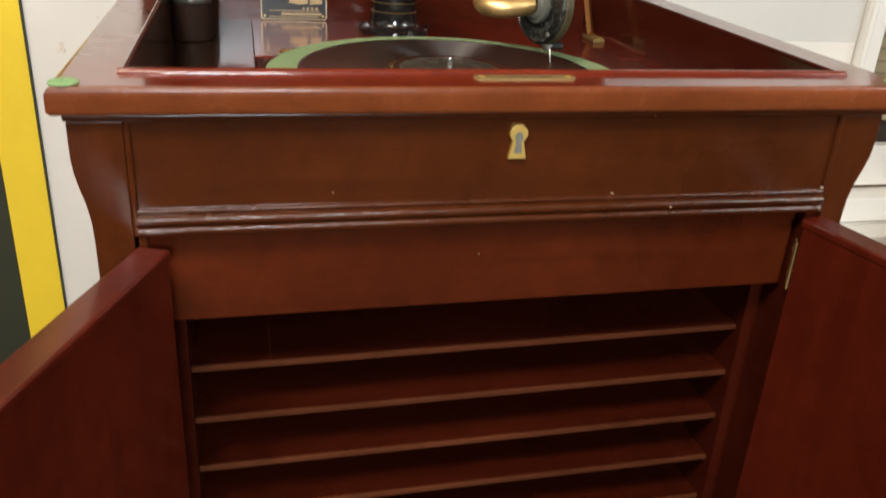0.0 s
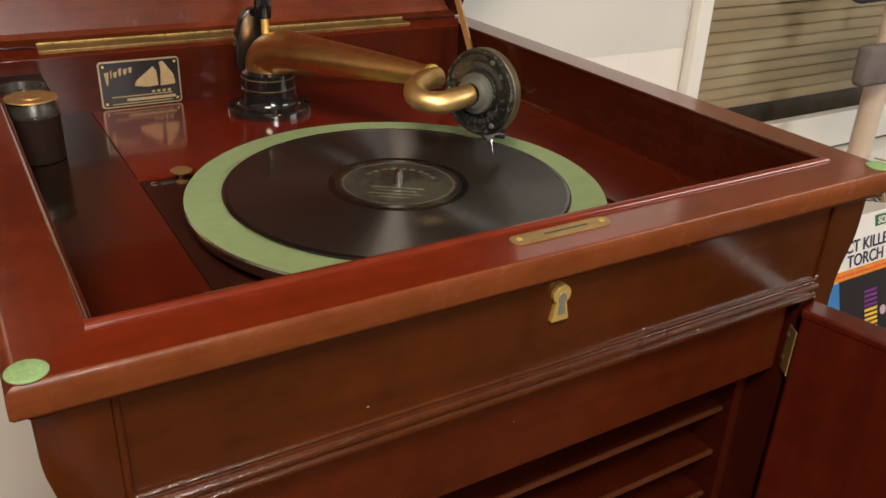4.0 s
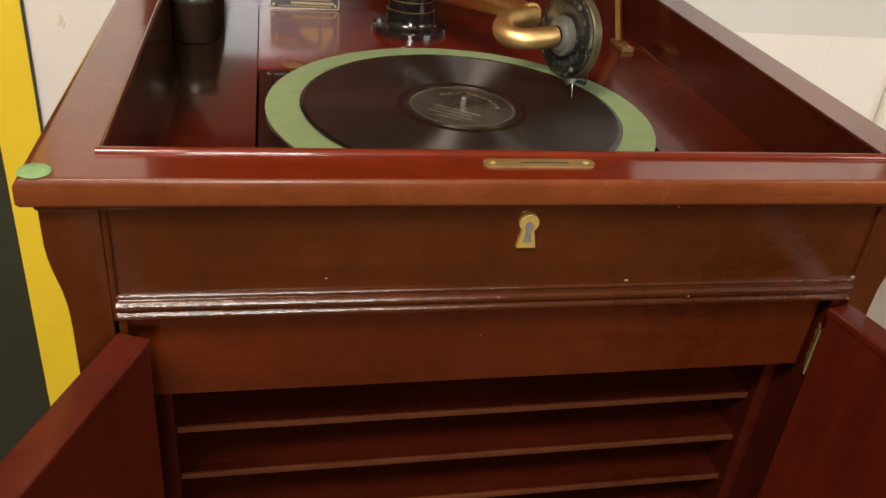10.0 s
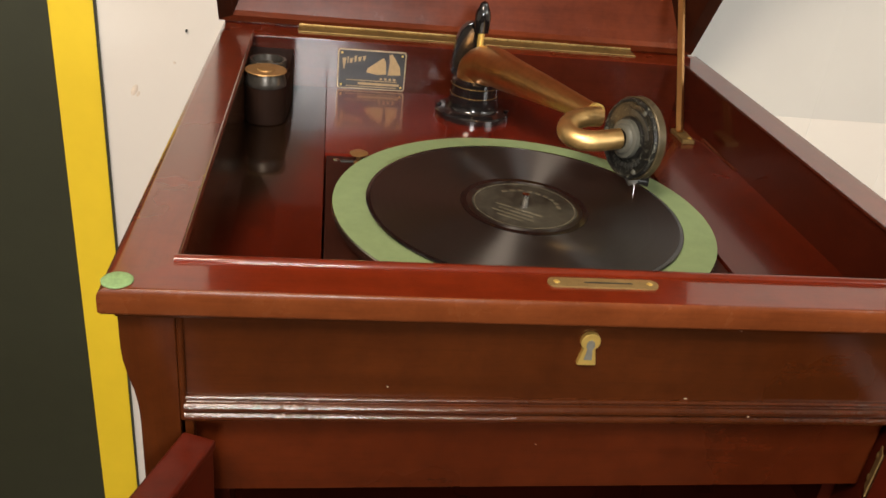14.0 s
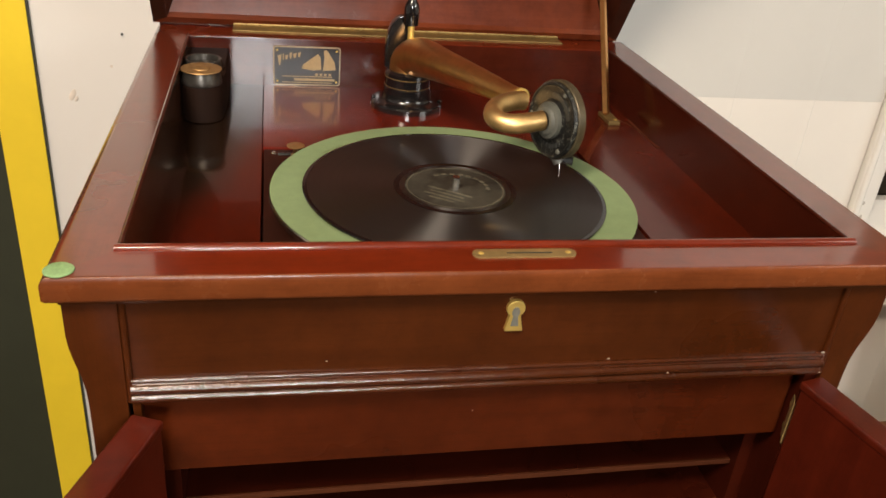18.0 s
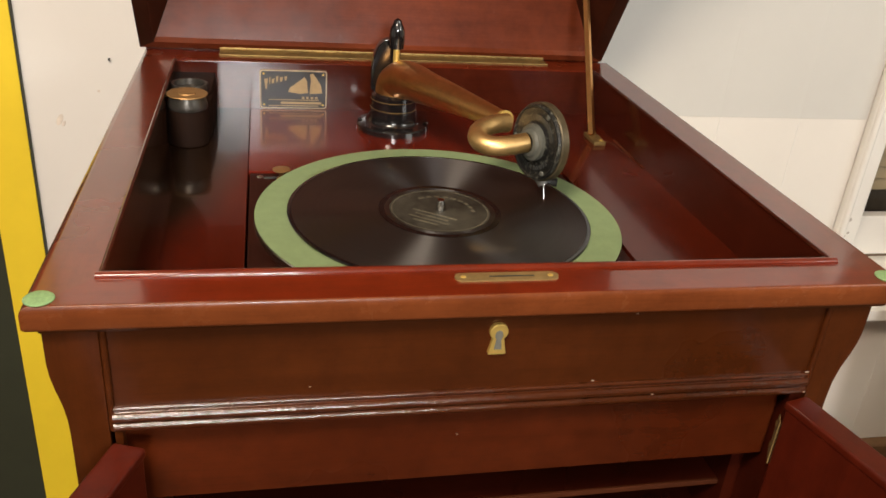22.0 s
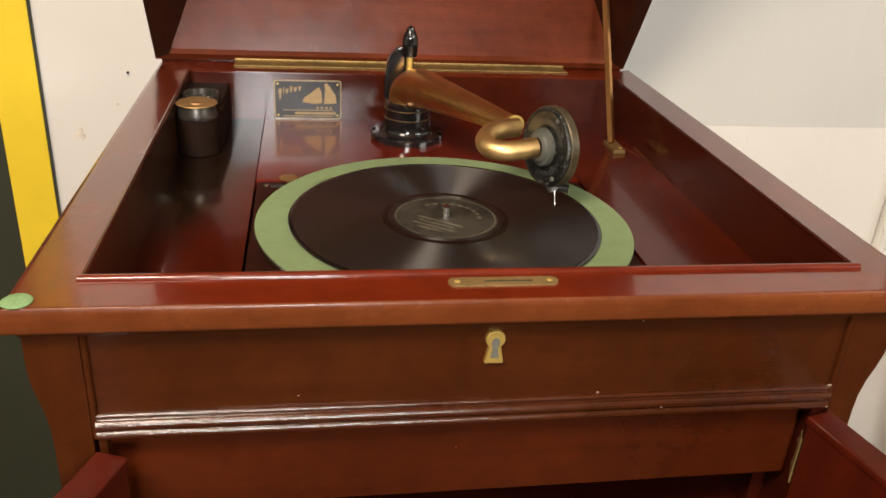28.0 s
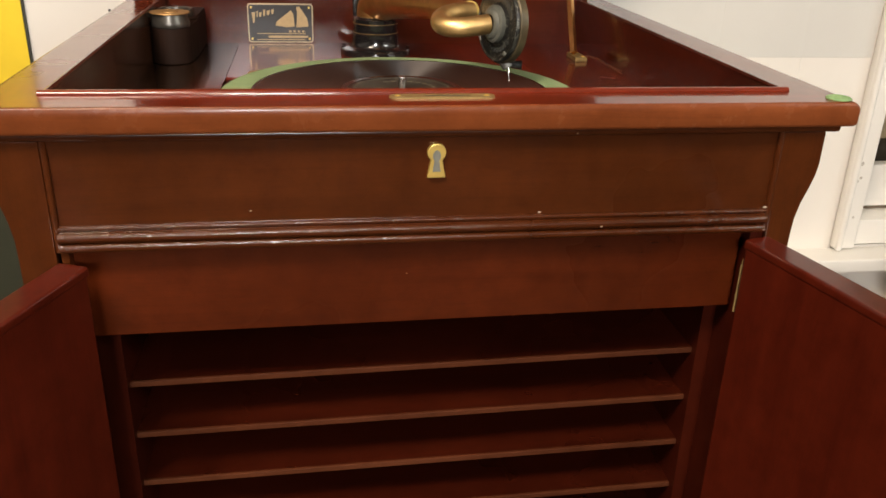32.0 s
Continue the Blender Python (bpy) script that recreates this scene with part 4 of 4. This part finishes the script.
GILT = plain("gilt_lettering", (0.40, 0.285, 0.145), 0.45, 0.3, 0.2, 200)
gilt("emblem", [(-0.1250, 0.9700), (-0.1235, 0.9745), (-0.1060, 0.9870), (-0.1030, 0.9830), (-0.1020, 0.9690), (-0.1120, 0.9680)])
gilt("emblem", [(-0.1000, 0.9680), (-0.0985, 0.9830), (-0.0995, 0.9905), (-0.0960, 0.9915), (-0.0925, 0.9870), (-0.0865, 0.9780), (-0.0850, 0.9690)])
for k, (x, w, h) in enumerate(((-0.1530, 0.0046, 0.0115), (-0.1470, 0.0014, 0.0070), (-0.1442, 0.0036, 0.0048), (-0.1392, 0.0030, 0.0066), (-0.1348, 0.0040, 0.0048), (-0.1294, 0.0034, 0.0048))):
    z = 0.9775 + (x + 0.1530) * 0.22 - (0.0048 if k == 0 else 0)
    gilt("title_bar", [(x, z + h), (x + w * (0.35 if k == 0 else 0.1), z), (x + w * 0.65, z + 0.0003), (x + w, z + h + 0.0008)])
for x in range(4):
    gilt("small_bar", [(-0.1090 + x * 0.0052, 0.9622), (-0.1060 + x * 0.0052, 0.9622), (-0.1060 + x * 0.0052, 0.9645), (-0.1090 + x * 0.0052, 0.9645)])
gilt("line_bar", [(-0.1340, 0.9560), (-0.0860, 0.9560), (-0.0860, 0.9585), (-0.1340, 0.9585)])
for z0 in (0.9604, 0.9536):
    gilt("fine_bar", [(-0.1480, z0), (-0.0890, z0), (-0.0890, z0 + 0.0008), (-0.1480, z0 + 0.0008)])
for x in (PX0 + 0.0045, PX1 - 0.0045):
    for z in (PZ0 + 0.0045, PZ1 - 0.0045):
        part("plate_pin", lathe([(0, 0.0008), (0.0011, 0.0005), (0.0014, 0)], 12, Matrix.Translation((x, INB - 0.0026, z)) @ Matrix.Rotation(radians(90), 4, "X")), BRASS_BRIGHT, plate)

# ---- board with a yellow frame on the wall ----
sign = thing("framed_board", "dark green board with a broad yellow frame on the wall", "board")
part("board", block((-1.15, WALL_Y - 0.006, 0.175), (-0.4915, WALL_Y - 0.0005, 2.05)), GREEN_BOARD, sign)
part("frame_stile", block((-0.4910, WALL_Y - 0.008, 0.175), (-0.4400, WALL_Y - 0.0005, 2.05), 0.001), YELLOW, sign, "broad yellow painted stile")
part("dark_strip", block((-0.4399, WALL_Y - 0.0075, 0.175), (-0.4380, WALL_Y - 0.0005, 2.05)), GREEN_BOARD, sign, "thin dark strip along the yellow stile")

# ---- window ----
win = tagged(new("window_1"), "white framed window with tan slatted blind", "window", kind="structure")
part("casing", block((0.747, WALL_Y - 0.016, 0.600), (0.7835, WALL_Y - 0.0005, 2.06), 0.004), WHITE_TRIM, win)
part("casing_bead", tube([(0.754, WALL_Y - 0.016, 0.600), (0.754, WALL_Y - 0.016, 2.06)], 0.0055, 12), WHITE_TRIM, win)
part("frame_jamb", block((0.7850, WALL_Y + 0.002, 0.602), (0.7895, WALL_Y + 0.11, 2.0), 0.001), WHITE_TRIM, win)
part("bottom_rail", block((0.7895, 0.672, 0.651), (1.75, 0.694, 0.724), 0.003), WHITE_TRIM, win)
part("rail_gap", block((0.7895, 0.676, 0.6455), (1.75, 0.694, 0.6510)), plain("brown_grime", (0.12, 0.085, 0.055), 0.8, 0, 0.4, 30), win)
part("stool", block((0.7865, WALL_Y - 0.004, 0.602), (1.75, 0.70, 0.6450), 0.003), WHITE_TRIM, win)
part("window_sill", block((0.625, WALL_Y - 0.055, 0.575), (1.80, WALL_Y - 0.002, 0.598), 0.004), WHITE_TRIM, win)
for x, z, r in ((0.7620, 0.745, 0.0035), (0.7655, 0.722, 0.0026), (0.7600, 0.716, 0.0030), (0.7680, 0.655, 0.0022)):
    part("dent", lathe([(0, 0.0006), (r * 0.6, 0.0009), (r, 0)], 14, Matrix.Translation((x, WALL_Y - 0.0160, z)) @ Matrix.Rotation(radians(90), 4, "X")), plain("chipped_paint", (0.48, 0.44, 0.38), 0.6) if r == 0.0035 else bpy.data.materials["chipped_paint"], win)
BLIND = plain("tan_blind_slat", (0.30, 0.235, 0.135), 0.6, 0, 0.16, 14)
slat = [(0.0124 * k / 4, -0.0022 * (k / 4) ** 2) for k in range(-4, 5)]
slat += [(y, z - 0.0009) for y, z in slat[::-1]]
for i in range(58):
    bm = prism(slat, "x", 0.791, 1.745)
    bm.transform(Matrix.Translation((0, 0.706, 0.772 + i * 0.0208)) @ Matrix.Rotation(radians(66), 4, "X"))
    part("blind_slat", bm, BLIND, win)
part("pane", block((0.7895, WALL_Y + 0.095, 0.60), (1.75, WALL_Y + 0.10, 2.0)), plain("dark_night_glass", (0.060, 0.048, 0.034), 0.25, 0, 0.5, 18), win)


# ---- clutter beside the window ----
CARTON = plain("brown_carton", (0.36, 0.25, 0.15), 0.8, 0, 0.12, 25, 0.2)
GREY_BOX = plain("grey_carton", (0.13, 0.125, 0.12), 0.7, 0, 0.15, 25, 0.1)
low = thing("carton", "plain brown cardboard carton on the floor", "carton")
part("body", block((0.72, 0.16, 0.0), (1.40, 0.52, 0.305), 0.004), CARTON, low)
part("flap", block((0.73, 0.17, 0.305), (1.39, 0.34, 0.309)), CARTON, low)
grey = thing("grey_box", "grey cardboard box on a carton", "box")
part("body", block((1.06, 0.24, 0.310), (1.40, 0.48, 0.470), 0.003), GREY_BOX, grey)

INK_BLACK = plain("packaging_black", (0.012, 0.011, 0.014), 0.35, 0, 0.2, 40)
INK_WHITE = plain("packaging_white", (0.75, 0.72, 0.68), 0.4, 0, 0.03, 40)
INK_BLUE = plain("packaging_blue", (0.035, 0.20, 0.48), 0.35, 0, 0.2, 12)
INK_ORANGE = plain("packaging_orange", (0.72, 0.24, 0.02), 0.4, 0, 0.25, 60)
INK_RED = plain("packaging_red", (0.70, 0.07, 0.04), 0.4, 0, 0.1, 40)
INK_GREEN = plain("packaging_green", (0.02, 0.13, 0.035), 0.4, 0, 0.1, 40)
INK_NAVY = plain("packaging_lettering", (0.012, 0.016, 0.05), 0.4, 0, 0.1, 40)
INK_PURPLE = plain("packaging_purple", (0.16, 0.03, 0.20), 0.4, 0, 0.1, 40)
INK_YELLOW = plain("packaging_yellow", (0.75, 0.45, 0.06), 0.4, 0, 0.1, 40)
pack = thing("lamp_carton", "black, white and blue garden torch carton leaning back", "carton")
PACK = Matrix.Translation((1.003, 0.354, 0.695)) @ Matrix.Rotation(radians(-17), 4, "X")
PW, PH, PD = 0.205, 0.400, 0.085


def packed(name, bm, mat, label=""):
    bm.transform(PACK)
    return part(name, bm, mat, pack, label, 0)


def printed(name, x0, x1, z0, z1, mat, lift=0.0005):
    return packed(name, block((x0, -lift, z0), (x1, -lift + 0.0004, z1)), mat)


packed("body", block((-PW, 0, -PH), (0, PD, 0), 0.0015), INK_WHITE)
printed("lower_print", -PW + 0.042, -0.0005, -PH, -0.094, INK_BLACK)
printed("blue_column", -PW + 0.0005, -PW + 0.042, -PH, -0.096, INK_BLUE)
printed("orange_band", -PW + 0.0005, -0.0005, -0.0945, -0.080, INK_ORANGE, 0.0009)
printed("green_pill", -0.072, -0.005, -0.0235, -0.006, INK_GREEN)
printed("red_tag", -PW + 0.001, -0.139, -0.170, -0.155, INK_RED, 0.0010)
for i in range(9):
    printed("lantern_line", -0.102, -0.070, -0.126 - i * 0.0078, -0.1215 - i * 0.0078, INK_PURPLE if i < 4 else INK_YELLOW, 0.0009)
printed("lantern_stem", -0.089, -0.083, -0.33, -0.20, plain("packaging_dark_grey", (0.03, 0.03, 0.03), 0.4), 0.0009)
for i in range(6):
    printed("column_bar", -PW + 0.012, -PW + 0.020, -0.205 - i * 0.018, -0.193 - i * 0.018, INK_WHITE, 0.0009)
for i in range(16):
    printed("band_bar", -0.190 + i * 0.0112, -0.182 + i * 0.0112, -0.0895, -0.0860, INK_RED, 0.0013)
swirl = spline([(-0.050, 0, -0.165), (-0.032, 0, -0.160), (-0.018, 0, -0.143), (-0.023, 0, -0.124), (-0.008, 0, -0.110)], 6)
packed("smoke_curl", tube([p + Vector((0, -0.0006, 0)) for p in swirl], 0.0022, 8), plain("packaging_pale_grey", (0.35, 0.38, 0.40), 0.5))
packed("bulb_dot", lathe([(0, 0.0006), (0.008, 0.0005), (0.009, 0)], 24, Matrix.Translation((-0.055, 0, -0.163)) @ Matrix.Rotation(radians(90), 4, "X")), plain("packaging_pink", (0.55, 0.38, 0.42), 0.5))


def side_print(name, y0, y1, z0, z1, mat, lift=0.0005):
    return packed(name, block((-PW - lift, y0, z0), (-PW - lift + 0.0004, y1, z1)), mat)


INK_MOSS = plain("packaging_moss", (0.10, 0.11, 0.09), 0.5, 0, 0.6, 60)
INK_ROSE = plain("packaging_rose", (0.38, 0.22, 0.20), 0.5, 0, 0.4, 60)
INK_GLOW = plain("packaging_pale_orange", (0.75, 0.52, 0.24), 0.5, 0, 0.2, 40)
side_print("side_band", 0.0005, PD - 0.0005, -0.0945, -0.080, INK_RED, 0.0009)
side_print("side_picture", 0.030, PD - 0.0005, -0.165, -0.0945, INK_MOSS)
side_print("side_picture", 0.0005, 0.030, -0.190, -0.0945, INK_NAVY)
side_print("side_flower", 0.034, 0.062, -0.160, -0.118, INK_ROSE, 0.0009)
side_print("side_glow", 0.026, 0.060, -0.186, -0.168, INK_GLOW)
for k, (y, z) in enumerate(((0.034, -0.228), (0.026, -0.232), (0.018, -0.234), (0.010, -0.236))):
    side_print("side_bar", y, y + (0.008 if k == 0 else 0.0016), z, z + 0.030, INK_BLACK)


def lettering(text, size, x, z, mat, slant=0.12, side=False):
    curve = bpy.data.curves.new("lettering", "FONT")
    curve.body, curve.size, curve.extrude, curve.shear, curve.offset = text, size, 0.0002, slant, 0.0004
    ob = new("lettering", curve)
    dg = bpy.context.evaluated_depsgraph_get()
    me = bpy.data.meshes.new_from_object(ob.evaluated_get(dg))
    bpy.data.objects.remove(ob)
    bm = bmesh.new()
    bm.from_mesh(me)
    turn = Matrix.Translation((-PW - 0.0008, x, z)) @ Matrix.Rotation(radians(-90), 4, "Z") if side else Matrix.Translation((x, -0.0010, z))
    bm.transform(turn @ Matrix.Rotation(radians(90), 4, "X"))
    return packed("lettering", bm, mat)


lettering("INSECT KILLER", 0.0262, -0.199, -0.0540, INK_NAVY)
lettering("TORCH", 0.0262, -0.144, -0.0765, INK_NAVY)
lettering("INSECT", 0.0180, PD - 0.010, -0.0500, INK_NAVY, side=True)
lettering("TORCH", 0.0180, PD - 0.012, -0.0720, INK_NAVY, side=True)
lettering("SOLAR", 0.0155, -0.066, -0.0203, INK_WHITE)

stand = thing("post_stand", "cream round post with a grey padded shelf", "stand")
CREAM = plain("cream_post", (0.58, 0.46, 0.36), 0.6, 0, 0.06, 40, 0.1)
GREY_PAD = plain("grey_plush", (0.16, 0.135, 0.125), 0.95, 0, 0.2, 300, 0.6, spec=0.1)
part("post", tube([(1.036, 0.47, 0.012), (1.034, 0.47, 1.75)], 0.0185, 32), CREAM, stand)
part("foot", block((0.90, 0.36, 0.31), (1.36, 0.60, 0.335), 0.006), GREY_PAD, stand).location.z = -0.31
part("shelf", block((0.925, 0.424, 0.872), (1.42, 0.4505, 0.935), 0.010, 3), GREY_PAD, stand, "grey plush shelf edge")

roll = thing("knitted_roll", "blue grey fuzzy roll with a white end", "roll")
FUZZ = plain("blue_grey_fuzz", (0.105, 0.125, 0.155), 0.95, 0, 0.35, 250, 1.0, spec=0.1)
part("roll_body", tube([(1.000, 0.52, 1.010), (1.007, 0.52, 1.010), (1.056, 0.52, 1.011), (1.060, 0.52, 1.011)], [0.025, 0.031, 0.031, 0.029], 28), FUZZ, roll)
part("roll_end", tube([(1.060, 0.52, 1.011), (1.096, 0.52, 1.012)], [0.031, 0.030], 28), INK_WHITE, roll, "white printed end band")
part("roll_core", tube([(1.096, 0.52, 1.012), (1.30, 0.52, 1.018)], 0.02, 20), CREAM, roll)
part("roll_hanger", tube([(1.20, 0.52, 0.933), (1.20, 0.52, 1.004)], 0.012, 14), GREY_PAD, roll)

rng = random.Random(5)
heap = thing("yarn_heap", "tangled heap of beige and grey frayed yarn", "yarn")
YARN = plain("beige_yarn", (0.42, 0.31, 0.21), 0.95, 0, 0.3, 200, 0.5, spec=0.1)
YARN_GREY = plain("grey_yarn", (0.20, 0.20, 0.19), 0.95, 0, 0.3, 200, 0.5, spec=0.1)
for mat, count, cz in ((YARN, 190, 0.655), (YARN_GREY, 110, 0.600)):
    bm = bmesh.new()
    for k in range(count):
        c = Vector((rng.uniform(1.09, 1.30), rng.uniform(0.34, 0.46), cz + rng.uniform(-0.03, 0.03)))
        line = [c + Vector((rng.uniform(-0.06, 0.06), rng.uniform(-0.04, 0.04), rng.uniform(-0.035, 0.030))) for _ in range(4)]
        t = tube(spline(line, 4), 0.0019, 5)
        me = bpy.data.meshes.new("strand")
        t.to_mesh(me)
        t.free()
        bm.from_mesh(me)
        bpy.data.meshes.remove(me)
    tagged(part("yarn_tangle", bm, mat, heap), kind="stuff")
bag = thing("dark_bag", "crumpled dark navy cloth bag under the yarn", "bag")
bm = bmesh.new()
bmesh.ops.create_icosphere(bm, subdivisions=4, radius=1.0)
for v in bm.verts:
    n = noise.noise(v.co * 2.3) * 0.18 + noise.noise(v.co * 6.0) * 0.06
    v.co = Vector((1.22 + v.co.x * 0.16 * (1 + n), 0.36 + v.co.y * 0.11 * (1 + n), 0.545 + v.co.z * 0.085 * (1 + n)))
part("cloth", bm, plain("navy_cloth", (0.018, 0.017, 0.030), 0.8, 0, 0.3, 60, 0.4), bag)
wrap = thing("film_packet", "crumpled pinkish clear wrapped packet", "packet")
bm = bmesh.new()
bmesh.ops.create_icosphere(bm, subdivisions=4, radius=1.0)
for v in bm.verts:
    n = noise.noise(v.co * 2.9 + Vector((3, 0, 0))) * 0.25 + noise.noise(v.co * 7.0) * 0.10
    v.co = Vector((0.955 + v.co.x * 0.085 * (1 + n), 0.455 + v.co.y * 0.045 * (1 + n), 0.640 + v.co.z * 0.048 * (1 + n)))
part("wrapping", bm, plain("pink_film", (0.42, 0.22, 0.20), 0.25, 0, 0.5, 22, 0.5, coat=0.5), wrap)
# small marks on the wall
SMUDGE = plain("brown_smudge", (0.66, 0.58, 0.49), 0.6, 0, 0.2, 200)
hook = thing("wall_nail", "small dark nail head in the white wall", "nail")
part("head", lathe([(0, 0.004), (0.0013, 0.003), (0.0016, 0), (0.0008, -0.004)], 14, Matrix.Translation((-0.3358, WALL_Y - 0.001, 0.966)) @ Matrix.Rotation(radians(90), 4, "X")), BLACK_WORN, hook)
for x, z, w, h in ((-0.4016, 0.887, 0.0035, 0.008), (-0.3975, 0.882, 0.002, 0.004), (-0.352, 0.925, 0.0018, 0.0018)):
    bm = lathe([(0, 0.0006), (0.8, 0.0005), (1.0, 0)], 18)
    bm.transform(Matrix.Translation((x, WALL_Y - 0.0002, z)) @ Matrix.Rotation(radians(90), 4, "X") @ Matrix.Rotation(radians(-25), 4, "Z") @ Matrix.Diagonal((w, h, 1, 1)))
    tagged(part("wall_scuff", bm, SMUDGE), "small brown scuff on the white wall", "scuff", kind="structure")
